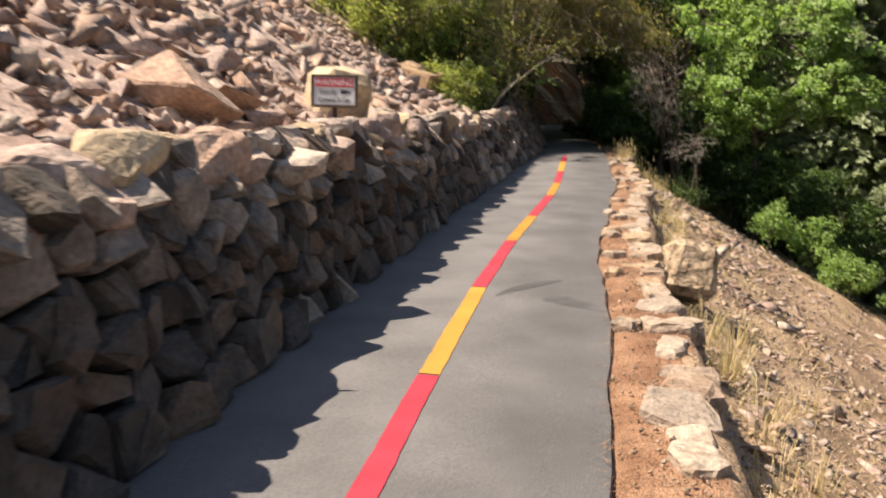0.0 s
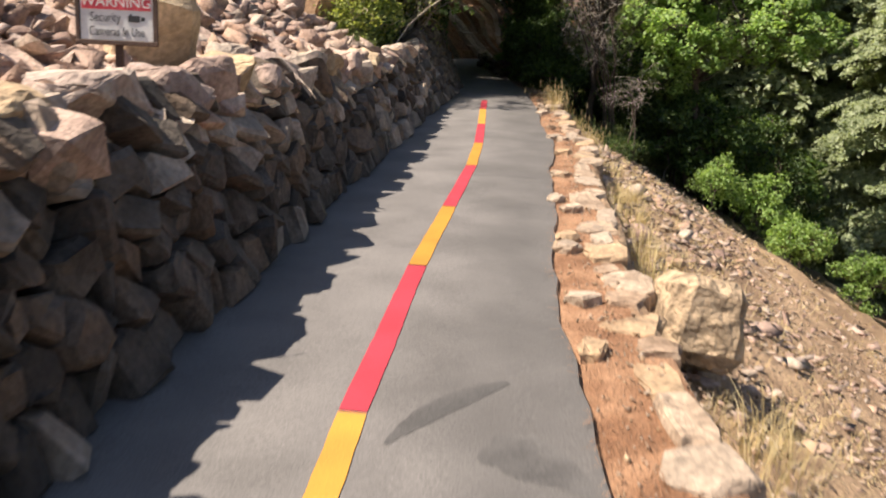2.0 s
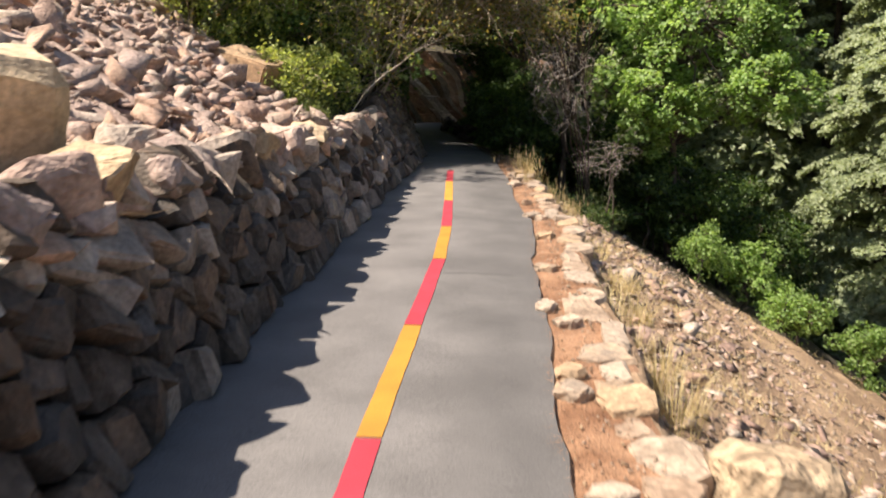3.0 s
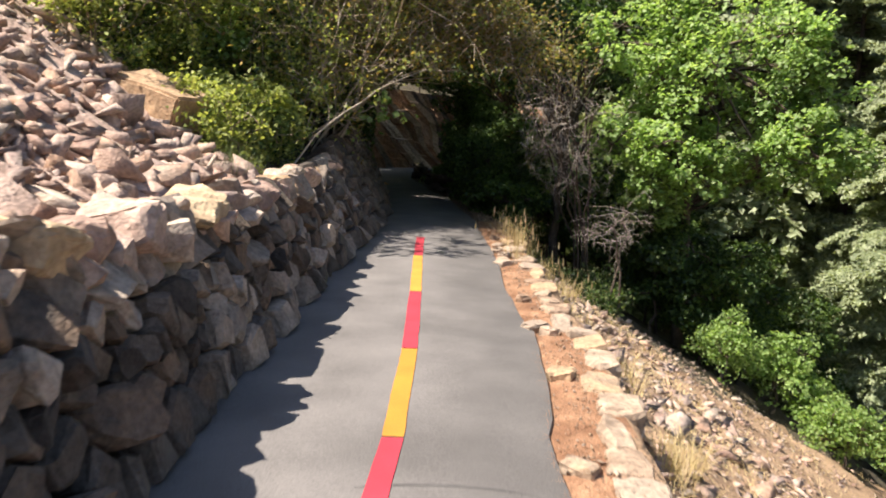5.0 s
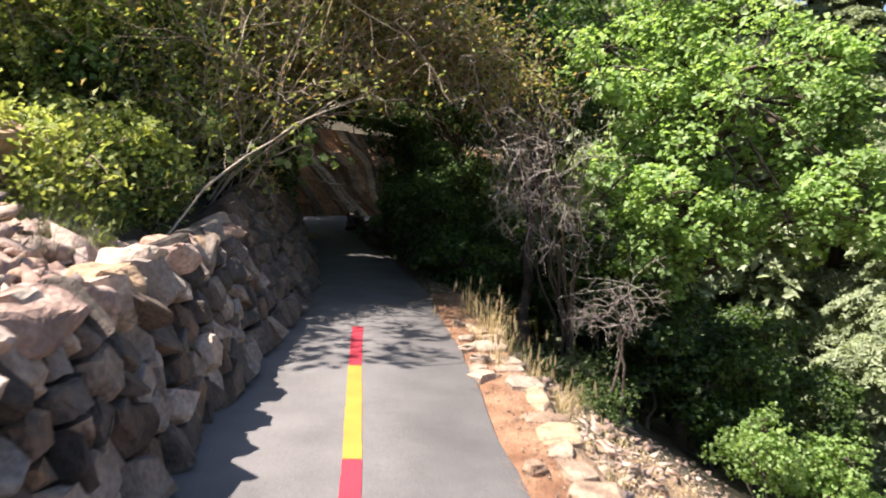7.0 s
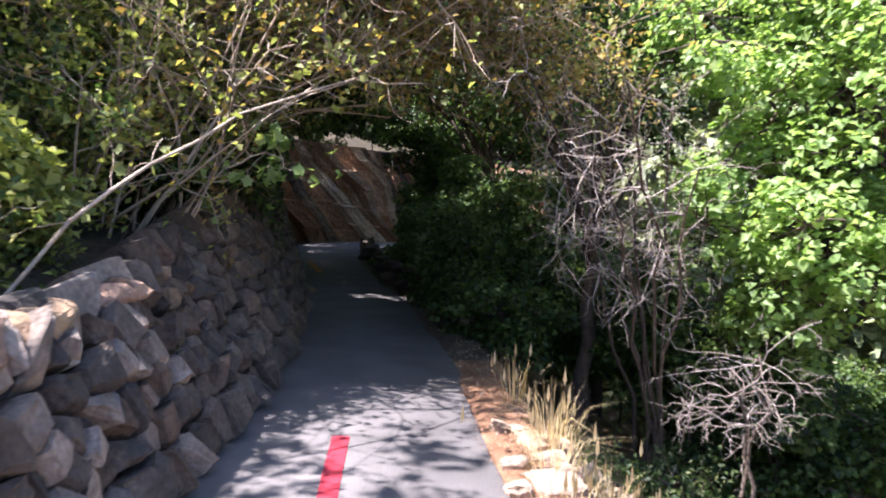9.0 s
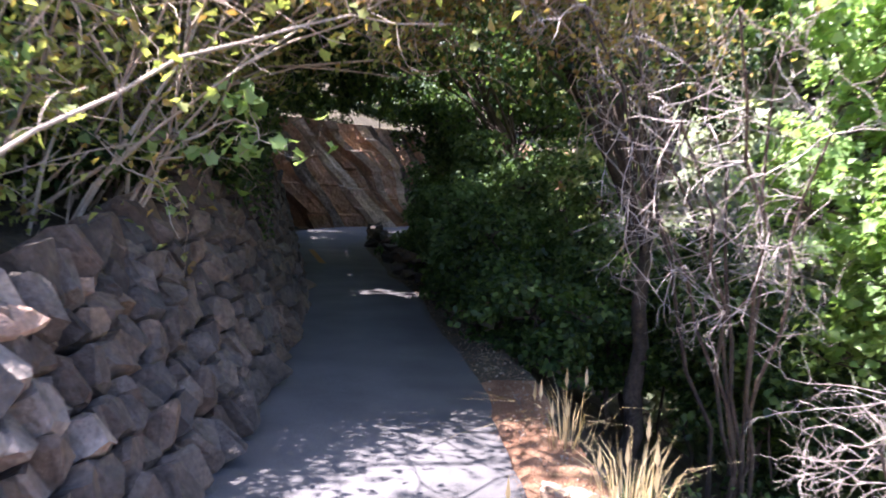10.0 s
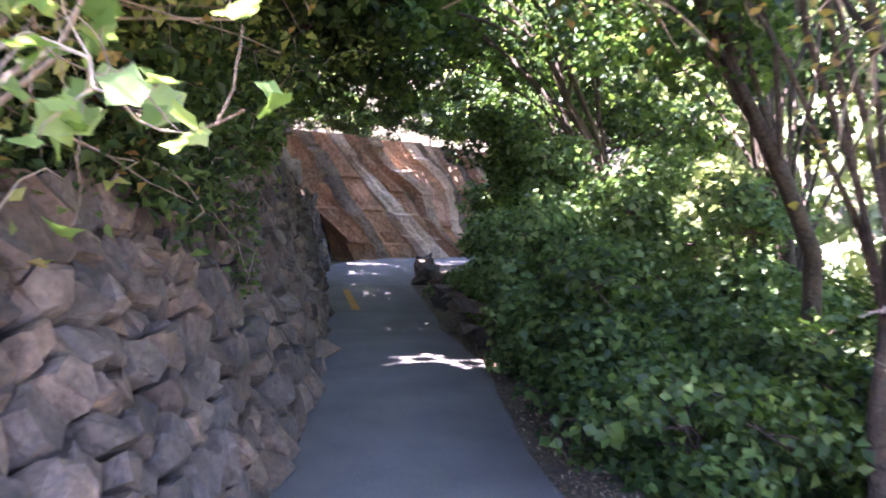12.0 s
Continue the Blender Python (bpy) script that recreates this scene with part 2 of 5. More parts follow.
CAPS = [hull(rock_points(np.random.default_rng(500 + i), 20, 0.9, 0.9)) for i in range(16)]
CHIPS = [hull(rock_points(np.random.default_rng(300 + i), 7, 0.6)) for i in range(14)]


def turn3(r, tilt=1.0):
    return np.array(Euler((r.normal() * tilt, r.normal() * tilt, r.uniform(0, 6.283))).to_matrix())


def scatter(shapes, spots, sizes, r, tilt=0.5, flat=1.0):
    """Many loose pieces as one verts, triangles pair."""
    vs, fs, o = [], [], 0
    tri = [np.array(f) for _, f in shapes]
    for p, s in zip(spots, sizes):
        k = r.integers(len(shapes))
        v = shapes[k][0] * (r.uniform(0.9, 1.15), r.uniform(0.65, 1.0), flat * r.uniform(0.6, 1.05)) @ turn3(r, tilt).T * s + p
        vs.append(v)
        fs.append(tri[k] + o)
        o += len(v)
    return np.concatenate(vs), np.concatenate(fs)


def leaves(pos, nrm, size, wide, r, fold=0.25):
    """One folded, pointed blade of two triangles for each place."""
    n = len(pos)
    nrm = nrm / (np.linalg.norm(nrm, axis=1)[:, None] + 1e-9)
    t = np.cross(nrm, r.normal(size=(n, 3)))
    t /= np.linalg.norm(t, axis=1)[:, None] + 1e-9
    b = np.cross(nrm, t)
    s = np.broadcast_to(size, (n,))[:, None] * r.uniform(0.65, 1.25, (n, 1))
    v = np.empty((n, 4, 3))
    v[:, 0] = pos - t * s * 0.5
    v[:, 1] = pos + b * s * wide * 0.5 + nrm * s * fold * wide - t * s * 0.08
    v[:, 2] = pos + t * s * 0.5 - nrm * s * 0.12
    v[:, 3] = pos - b * s * wide * 0.5 + nrm * s * fold * wide - t * s * 0.08
    i = np.arange(n)[:, None] * 4
    f = np.concatenate([i + (0, 1, 2), i + (0, 2, 3)])
    return v.reshape(-1, 3), f


def lobed_leaves(pos, nrm, size, r):
    """Broad leaves with five toothed lobes, slightly cupped, for sprays seen close by."""
    vs, fs = [], []
    m = 20
    a = np.arange(m) * 6.2832 / m
    rad = 0.4 + 0.085 * np.cos(a * 5) + 0.025 * np.cos(a * 10 + 1)
    rad *= 1 + 0.2 * np.cos(a)
    for i, (p, n) in enumerate(zip(pos, nrm)):
        n = n / (np.linalg.norm(n) + 1e-9)
        t = np.cross(n, r.normal(size=3))
        t /= np.linalg.norm(t) + 1e-9
        b = np.cross(n, t)
        s = size * r.uniform(0.7, 1.3)
        cup, droop = r.uniform(0.1, 0.5), r.uniform(-0.3, 0.1)
        x, y = np.cos(a) * rad, np.sin(a) * rad
        ring = p + s * (x[:, None] * t + y[:, None] * b + (cup * np.abs(y) + droop * x * np.abs(x))[:, None] * n)
        vs.append(np.concatenate([[p], ring]))
        o = i * (m + 1)
        k = np.arange(m)
        fs.append(np.stack([np.full(m, o), o + 1 + k, o + 1 + (k + 1) % m], 1))
    return np.concatenate(vs), np.concatenate(fs)


def clump(c, rad, n, r, up=0.6):
    d = r.normal(size=(n, 3))
    d /= np.linalg.norm(d, axis=1)[:, None]
    k = r.uniform(0.35, 1.0, (n, 1)) ** 0.5
    return np.asarray(c) + d * k * np.asarray(rad), d * 0.5 + (0, 0, up) + r.normal(size=(n, 3)) * 0.5


def tubes(paths, sides=4):
    """paths: (points, radii) pairs; one verts, quads pair of tapered round stems."""
    vs, fs, o = [], [], 0
    a = np.arange(sides) * 2 * np.pi / sides
    ring = np.stack([np.cos(a), np.sin(a)], 1)
    for pts, rad in paths:
        pts = np.asarray(pts, float)
        rad = np.asarray(rad, float)
        d = np.gradient(pts, axis=0)
        d /= np.linalg.norm(d, axis=1)[:, None] + 1e-9
        ref = np.array((0.31, 0.17, 0.93)) if abs(d[0, 2]) < 0.8 else np.array((0.9, 0.3, 0.1))
        u = np.cross(d, ref)
        u /= np.linalg.norm(u, axis=1)[:, None] + 1e-9
        w = np.cross(d, u)
        v = pts[:, None] + rad[:, None, None] * (ring[None, :, :1] * u[:, None] + ring[None, :, 1:] * w[:, None])
        vs.append(v.reshape(-1, 3))
        m = len(pts)
        i = (np.arange(m - 1)[:, None] * sides + np.arange(sides)[None]).ravel()
        j = (np.arange(m - 1)[:, None] * sides + (np.arange(sides)[None] + 1) % sides).ravel()
        fs.append(np.stack([i, j, j + sides, i + sides], 1) + o)
        o += m * sides
    return np.concatenate(vs), np.concatenate(fs)


def bent(p0, p1, p2, n=6, wob=0.0, r=rng):
    """A stem that bends from p0 by way of p1 to p2."""
    t = np.linspace(0, 1, n)[:, None]
    p = (1 - t) ** 2 * np.asarray(p0) + 2 * t * (1 - t) * np.asarray(p1) + t * t * np.asarray(p2)
    if wob:
        k = r.normal(size=p.shape) * wob
        k[0] = 0
        p = p + k
    return p


# ---- plan of the path and the ground ----
LEFT = [(-40, -1.7), (0, -1.6), (6, -1.58), (10, -1.45), (13.5, -1.3), (17, -1.12), (20, -0.93), (23, -0.92), (26, -1.15), (30, -1.72), (34, -2.4), (37, -2.6), (60, -2.6)]
RIGHT = [(-40, 0.1), (0, 0.15), (5.2, 0.21), (8.3, 0.26), (12, 0.53), (13.5, 0.64), (17, 0.66), (20, 0.7), (22, 0.66), (24.6, 0.45), (26.5, 0.31), (28.4, -0.05), (33, -0.6), (36, -0.7), (60, -0.7)]
TOP = [(-40, 1.0), (0, 1.0), (6, 0.98), (10, 0.95), (15, 0.9), (18.5, 0.9), (20.3, 1.12), (22.5, 1.45), (24.5, 1.72), (28, 1.7), (34, 1.5), (60, 1.5)]


def left_x(y):
    return np.interp(y, *zip(*LEFT))


def right_x(y):
    return np.interp(y, *zip(*RIGHT)) + 0.025 * np.sin(y * 1.5) + 0.01 * np.sin(y * 4.1 + 1)


def top_z(y):
    return np.interp(y, *zip(*TOP))


def batter(y):
    """How far the wall's face leans back for each metre of height."""
    return np.interp(y, (0, 13, 16, 18, 20, 22, 25, 28), (0.27, 0.27, 0.38, 0.5, 0.6, 0.46, 0.42, 0.3))


def ground_z(x, y):
    """Height of the hillside: scree above the wall, level shelf, slope below."""
    x, y = np.asarray(x, float), np.asarray(y, float)
    lx = left_x(y) - batter(y) * top_z(y) - 0.25
    u = np.maximum(lx - x, 0)
    up = top_z(y) - 0.16 + 0.5 * np.minimum(u, 1.2) + 0.64 * np.maximum(u - 1.2, 0)
    w = x - (right_x(y) + 0.5)
    drop = np.where(w < 0, -0.02, -0.3 - 0.58 * np.minimum(w, 16))
    drop = np.where((w >= 0) & (w < 0.12), -0.02 - 0.28 * w / 0.12 - 0.58 * w, drop)
    far = np.maximum(w - 20, 0)
    drop = drop + 0.5 * far
    z = np.where(x < lx, up, np.where(x < left_x(y) - 0.02, -0.03, drop))
    back = -(x + 4.2) * 0.503 + (y - 37.6) * 0.864
    z = np.where((back > 0.9) & (y > 36), np.maximum(z, np.minimum(2.9, 3.0 * np.maximum(back - 1.7, 0)) - 0.3 + 0.45 * np.maximum(back - 2.7, 0)), z)
    bend = np.clip((y - 46) / 12, 0, 1)
    return z + bend * (y - 46) * 0.4 * np.clip(1 - np.abs(x + 4) / 60, 0.3, 1) * (x < 30)


def thing(name, label, category, at, group=""):
    e = put(name, None, label=label, category=category, group=group, m=Matrix.Translation(at))
    return e


def local(v, at):
    return np.asarray(v) - np.asarray(at)


# ---- ground, path ----
def build_ground():
    ys = np.concatenate([np.arange(-45, -2, 3.0), np.arange(-2, 48, 0.3), np.arange(48, 140, 4.0)])
    xs = np.concatenate([np.arange(-70, -12, 3.0), np.arange(-12, -3, 0.5), np.arange(-3, 2.6, 0.09), np.arange(2.6, 12, 0.45), np.arange(12, 80, 3.0)])
    X, Y = np.meshgrid(xs, ys)
    Z = ground_z(X, Y)
    rough = (X < -2.2) * 0.05 + (X > right_x(Y) + 0.6) * 0.012 + (X > 5) * 0.04
    Z = Z + rough * (np.sin(X * 5.1 + Y * 3.3) + np.sin(X * 2.3 - Y * 4.1 + 1) + np.sin(X * 9 + Y * 7.7))
    Z = np.where((X > left_x(Y) - 0.1) & (X < right_x(Y) + 0.02) & (Y < 39), -0.05, Z)
    Z = np.where((Y >= 36) & (Y < 43) & (X > -2.7) & (X < 9) & (-(X + 4.2) * 0.503 + (Y - 37.6) * 0.864 < 0.6), -0.05, Z)
    v = np.stack([X.ravel(), Y.ravel(), Z.ravel()], 1)
    nx, ny = len(xs), len(ys)
    i = (np.arange(ny - 1)[:, None] * nx + np.arange(nx - 1)[None]).ravel()
    f = np.stack([i, i + 1, i + nx + 1, i + nx], 1)
    me = mesh_of("ground", v, f, M_SOIL)
    for m in (M_NEEDLE, M_FOREST, M_SCREE):
        me.materials.append(m)
    c = v[f].mean(axis=1)
    idx = np.zeros(len(f), dtype=np.int32)
    verge = (c[:, 0] > right_x(c[:, 1]) - 0.1) & (c[:, 0] < right_x(c[:, 1]) + 0.42)
    idx[verge] = 1
    idx[c[:, 0] < -2.0] = 3
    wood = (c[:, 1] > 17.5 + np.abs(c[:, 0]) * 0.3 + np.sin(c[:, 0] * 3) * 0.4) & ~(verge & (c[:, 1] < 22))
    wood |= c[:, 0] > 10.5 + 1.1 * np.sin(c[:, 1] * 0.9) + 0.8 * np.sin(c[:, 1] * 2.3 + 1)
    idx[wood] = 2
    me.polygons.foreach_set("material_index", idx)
    me.polygons.foreach_set("use_smooth", np.ones(len(f), dtype=bool))
    return put("ground", me, kind="structure", label="hillside of dry tan soil, scree and shaded forest floor", category="ground")


build_ground()


def build_path():
    r = np.random.default_rng(3)
    rows = []
    for y in np.arange(-8, 36.01, 0.25):
        rows.append(((left_x(y) - 0.12, y), (right_x(y) + r.normal() * 0.008, y)))
    rows += [((-2.5, 37.0), (-0.55, 36.7)), ((-2.1, 38.3), (-0.1, 37.4)), ((-1.2, 39.5), (0.7, 38.0)), ((0.5, 40.4), (2.0, 38.5)), ((3, 41.2), (4, 39.0)), ((8, 42), (8, 39.6))]
    v, f = [], []
    k = 7
    for a, b in rows:
        a, b = np.array(a), np.array(b)
        for j in range(k):
            p = a + (b - a) * j / (k - 1)
            v.append((p[0], p[1], 0.012 * math.sin(math.pi * j / (k - 1)) - 0.006 * (j == k - 1)))
        v.append((b[0] + 0.015, b[1], -0.07))
    n = k + 1
    for i in range(len(rows) - 1):
        for j in range(k):
            f.append((i * n + j, i * n + j + 1, (i + 1) * n + j + 1, (i + 1) * n + j))
    me = mesh_of("path", v, f, M_ASPHALT)
    across = me.attributes.new("across", 'FLOAT', 'POINT')
    across.data.foreach_set("value", np.tile(np.append(np.arange(k) / (k - 1), 1.0), len(rows)).astype(np.float32))
    return put("path", me, kind="structure", label="narrow grey asphalt footpath with worn, uneven edge", category="path")


path = build_path()


def path_z(x, y):
    s = (x - float(left_x(y)) + 0.12) / (float(right_x(y)) - float(left_x(y)) + 0.12)
    return 0.012 * math.sin(math.pi * min(max(s, 0), 1)) - 0.006 * max(0, s * 6 - 5)


LINE = [(-10, -0.74), (0, -0.72), (2.7, -0.71), (3.9, -0.705), (5.85, -0.68), (7.84, -0.605), (9.55, -0.49), (11.6, -0.355), (13.3, -0.3), (15.36, -0.285), (17.6, -0.28), (19.5, -0.26)]


def line_x(y):
    return np.interp(y, *zip(*LINE)) + 0.0015 * np.sin(y * 5)


for n, (a, b) in enumerate([((-1.275, 29.7), (-1.165, 29.68))]):
    (x0, y0), (x1, y1) = a, b
    put("painted_dash", mesh_of("painted_dash", [(x0, y0, 0.0165), (x1, y1, 0.0165), (x1 - 0.43, y1 + 2.35, 0.0165), (x0 - 0.43, y0 + 2.35, 0.0165)], [(0, 1, 2, 3)], M_YELLOW), path, label="worn yellow dash")

DASHES = [-5.9, -4.0, -2.0, 0.0, 1.95, 3.9, 5.85, 7.84, 9.55, 11.6, 13.3, 15.36, 17.6, 19.3]
for n, (a, b) in enumerate(zip(DASHES, DASHES[1:])):
    r = np.random.default_rng(50 + n)
    ys = np.linspace(a + 0.008, b - 0.008, 22)
    v = []
    for y in ys:
        w = 0.056 + 0.0012 * r.normal()
        slope = 0.09 if y < 10 else 0.02
        for s in (-1, 1):
            v.append((line_x(y) + s * w, y - s * slope * 0.05, 0.0165))
    v = np.array(v)
    v2 = v.copy()
    v2[:, 2] -= 0.006
    m = len(ys)
    f = [(2 * i, 2 * i + 1, 2 * i + 3, 2 * i + 2) for i in range(m - 1)]
    f += [(2 * i, 2 * i + 2, 2 * m + 2 * i + 2, 2 * m + 2 * i) for i in range(m - 1)]
    f += [(2 * i + 1, 2 * m + 2 * i + 1, 2 * m + 2 * i + 3, 2 * i + 3) for i in range(m - 1)]
    yellow = n % 2 == 1
    put("painted_dash", mesh_of("painted_dash", np.concatenate([v, v2]), f, M_YELLOW if yellow else M_RED), path,
        label="yellow painted dash" if yellow else "red painted dash")


def sealant(points, width, seed):
    """A thin dark smear of crack sealer on the asphalt."""
    r = np.random.default_rng(seed)
    p = bent(*points, n=24)
    d = np.gradient(p, axis=0)
    v = []
    for i, (q, e) in enumerate(zip(p, d)):
        w = width * math.sin(math.pi * (i + 0.5) / 24) ** 0.7 * (1 + 0.1 * r.normal()) / np.linalg.norm(e)
        for k in (1, 0.5, 0, -0.5, -1):
            x, y = q[0] - e[1] * w * 0.35 * k, q[1] + e[0] * w * k
            v.append((x, y, path_z(x, y) + 0.0015))
    f = [(5 * i + k + 1, 5 * i + k, 5 * i + k + 5, 5 * i + k + 6) for i in range(23) for k in range(4)]
    put("sealant_smear", mesh_of("sealant_smear", v, f, M_PATCH), path, label="dark smear of crack sealer")


sealant(((-0.53, 5.62), (-0.4, 5.95), (-0.08, 6.2)), 0.1, 1)
sealant(((-0.2, 5.55), (0.0, 5.72), (0.19, 5.35)), 0.17, 2)


sealant(((-0.5, 11.0), (-0.1, 11.12), (0.3, 11.0)), 0.012, 4)


# ---- dry-stone retaining wall ----
def clip_poly(poly, n, d):
    out = []
    for i in range(len(poly)):
        a, b = poly[i], poly[(i + 1) % len(poly)]
        da, db = a @ n - d, b @ n - d
        if da <= 0:
            out.append(a)
        if (da < 0 < db) or (db < 0 < da):
            out.append(a + (b - a) * da / (da - db))
    return out


def wall_cells(y0, y1, seed):
    """Irregular stones that fit together over the face: (sites, polygons) in (along, up)."""
    r = np.random.default_rng(seed)
    sites = []
    y = y0
    cols = []
    z_rows = []
    z = 0.06
    while z < 1.9:
        h = r.uniform(0.1, 0.2) * (1.12 if z < 0.4 else 1.0)
        z_rows.append((z + h / 2, h))
        z += h
    for zc, h in z_rows:
        y = y0 + r.uniform(0, 0.2)
        while y < y1:
            w = h * (r.uniform(0.7, 2.1) if y < 17 else r.uniform(0.7, 1.45))
            zz = zc + r.normal() * 0.05
            if zz < top_z(y) + 0.05:
                sites.append((y + w / 2, zz, w * 0.5))
            y += w
    s = np.array(sites)
    cells = []
    for i, (cy, cz, cw) in enumerate(s):
        near = np.where((np.abs(s[:, 0] - cy) < 0.75) & (np.abs(s[:, 1] - cz) < 0.55))[0]
        poly = [np.array(p) for p in ((cy - 0.32, cz - 0.3), (cy + 0.32, cz - 0.3), (cy + 0.32, cz + 0.2), (cy - 0.32, cz + 0.2))]
        c = np.array((cy, cz))
        for j in near:
            if j == i:
                continue
            q = s[j, :2]
            d = q - c
            L = np.linalg.norm(d)
            if L < 1e-4:
                continue
            n = d / L
            k = 0.5 * L * (1 + 0.35 * (cw - s[j, 2]) / (cw + s[j, 2]))
            poly = clip_poly(poly, n, (c @ n) + k)
            if len(poly) < 3:
                break
        if len(poly) >= 3:
            poly = clip_poly(poly, np.array((0.0, -1.0)), 0.02)
        if len(poly) >= 3:
            cells.append((c, np.array(poly)))
    return cells


def wall_stone(c, poly, r):
    """One stone: an irregular faced block, its edges chipped, set into the bank."""
    m = len(poly)
    cen = poly.mean(axis=0)
    gap = r.uniform(0.85, 0.95)
    out = r.uniform(-0.04, 0.07)
    tilt = r.normal(size=2) * 0.27
    if c[0] > 17:
        tilt = tilt * 0.9
    else:
        tilt[1] -= 0.45 * max(0.0, float(c[1] / top_z(c[0])) - 0.55) / 0.45
    rings = []
    for scale, depth in ((gap * 0.9, -0.24), (gap, -0.035), (gap * 0.93, 0.015), (gap * r.uniform(0.66, 0.82), 0.042)):
        p = cen + (poly - cen) * scale
        if depth > -0.1:
            p = p + r.normal(size=p.shape) * 0.007
        dd = out + depth + ((p - cen) @ tilt if depth > -0.1 else 0) + (r.normal(size=m) * 0.008 if depth > 0 else 0)
        rings.append((p, dd))
    v = []
    for p, dd in rings:
        y, z = p[:, 0], p[:, 1]
        x = left_x(y) - batter(y) * np.maximum(z, 0) + dd
        v.append(np.stack([x, y, z + dd * batter(y)], 1))
    v = np.concatenate(v)
    f = []
    for k in range(3):
        for i in range(m):
            j = (i + 1) % m
            f.append((k * m + i, k * m + j, (k + 1) * m + j, (k + 1) * m + i))
    f.append(tuple(range(3 * m, 4 * m)))
    return v, f


# ---- plants ----
def clear(p):
    """True where a leaf or twig would not hang into the walkers' way."""
    lx, rx = left_x(p[:, 1]), right_x(p[:, 1])
    inside = (p[:, 0] > lx - 0.25) & (p[:, 0] < rx + np.where(p[:, 1] > 22.5, 0.05, 0.5)) & (p[:, 2] < 2.25 - 0.1 * np.abs(p[:, 0])) & (p[:, 2] > -0.3)
    slim = (p[:, 0] > lx + 0.1) & (p[:, 0] < rx + np.where(p[:, 1] > 22.5, -0.03, 0.12)) & (p[:, 2] < 2.3) & (p[:, 2] > -0.3)
    return ~(slim | (inside & (p[:, 2] > 0.55)))


def leaf_part(name, pos, nrm, size, wide, material, parent, at, r, label="", trim=True, kind=""):
    pos, nrm = np.concatenate(pos), np.concatenate(nrm)
    if trim:
        k = clear(pos) & ~gap_in_crown(pos)
        pos, nrm = pos[k], nrm[k]
    v, f = leaves(pos, nrm, size, wide, r)
    return put(name, mesh_of(name, local(v, at), f, material), parent, label, kind=kind)


def gap_in_crown(p):
    """True where the crown is open and lets one patch of sun through to the path."""
    k = p[:, 2] / SUN.z
    x, y = p[:, 0] - SUN.x * k, p[:, 1] - SUN.y * k
    return (np.abs(y - 26.45 + 0.12 * np.sin(x * 9)) < 0.24) & (x > -0.6) & (x < 0.5) & (p[:, 2] > 0.8) & (np.sin(x * 17 + y * 11) + np.sin(x * 9 - y * 23) > -0.75)


def broadleaf(name, at, trunk, boughs, label, material, bark, seed, leaf=0.075, subs=9, per=90, rad=0.7, sub=0.26, squash=0.75, trunk_r=0.12, trim=True, up=0.6, low=-0.4, round_tuft=0.7, sunward=0.0):
    """A tree: trunk, a limb to each bough, and boughs of many leafy tufts with gaps between."""
    r = np.random.default_rng(seed)
    t = thing(name, label, "tree", at)
    tp = np.array(trunk, float)
    tt = np.linspace(0, 1, 9)
    tp = np.stack([np.interp(tt, np.linspace(0, 1, len(tp)), tp[:, i]) for i in range(3)], 1)
    tp[1:-1] += r.normal(size=(7, 3)) * (0.05, 0.05, 0.02)
    v, f = tubes([(tp, np.linspace(trunk_r, trunk_r * 0.4, 9))], 9)
    put("trunk", mesh_of("trunk", local(v, at), f, bark), t)
    pos, nrm = [], []
    for b in boughs:
        b = np.asarray(b, float)
        k = int(r.integers(5, 9))
        p0 = tp[k]
        mid = (p0 + b) / 2 + (0, 0, 0.25 * np.linalg.norm(b - p0)) + r.normal(size=3) * 0.12
        limb = bent(p0, mid, b, 7, 0.04, r)
        b = limb[-1]
        limbs = [(limb, np.linspace(trunk_r * 0.32, 0.012, 7))]
        for _ in range(subs):
            d = r.normal(size=3)
            d /= np.linalg.norm(d)
            if d[2] < low:
                d[2] *= -0.6
            c = b + d * rad * r.uniform(0.55, 1.1) * (1, 1, squash)
            limbs.append((bent(b, (b + c) / 2 + r.normal(size=3) * 0.06, c, 4), np.linspace(0.011, 0.004, 4)))
            s = sub * r.uniform(0.7, 1.3)
            p, n = clump(c, (s * 1.15, s * 1.15, s * round_tuft), int(per * r.uniform(0.6, 1.3)), r, up)
            pos.append(p)
            nrm.append(n + d * 0.35 + np.array(SUN) * sunward)
        limbs, _ = rooted(limbs, None, trim)
        if limbs:
            v, f = tubes(limbs, 4)
            put("limb", mesh_of("limb", local(v, at), f, bark), t)
    leaf_part("crown", pos, nrm, leaf, 0.8, material, t, at, r, trim=trim)
    return t


def grow(p, d, length, rad, depth, r, out, tips, lift=0.0, kink=0.25, kids=4, bare=1, short=1.0):
    """A branching twig; every twig is added to out, its ends to tips."""
    n = 6
    pts = [np.asarray(p, float)]
    d = np.asarray(d, float) / np.linalg.norm(d)
    for _ in range(n - 1):
        d = d + r.normal(size=3) * kink + (0, 0, lift)
        d /= np.linalg.norm(d)
        pts.append(pts[-1] + d * length / (n - 1))
    pts = np.array(pts)
    out.append((pts, np.linspace(rad, rad * 0.45, n)))
    tips.append(pts[-1])
    tips.append(pts[-3])
    if depth:
        for _ in range(kids):
            k = r.integers(bare, n)
            dd = (pts[k] - pts[k - 1]) / (length / (n - 1)) + r.normal(size=3) * 0.75
            grow(pts[k], dd, length * r.uniform(0.35, 0.65) * short, rad * 0.55, depth - 1, r, out, tips, lift, kink, kids)


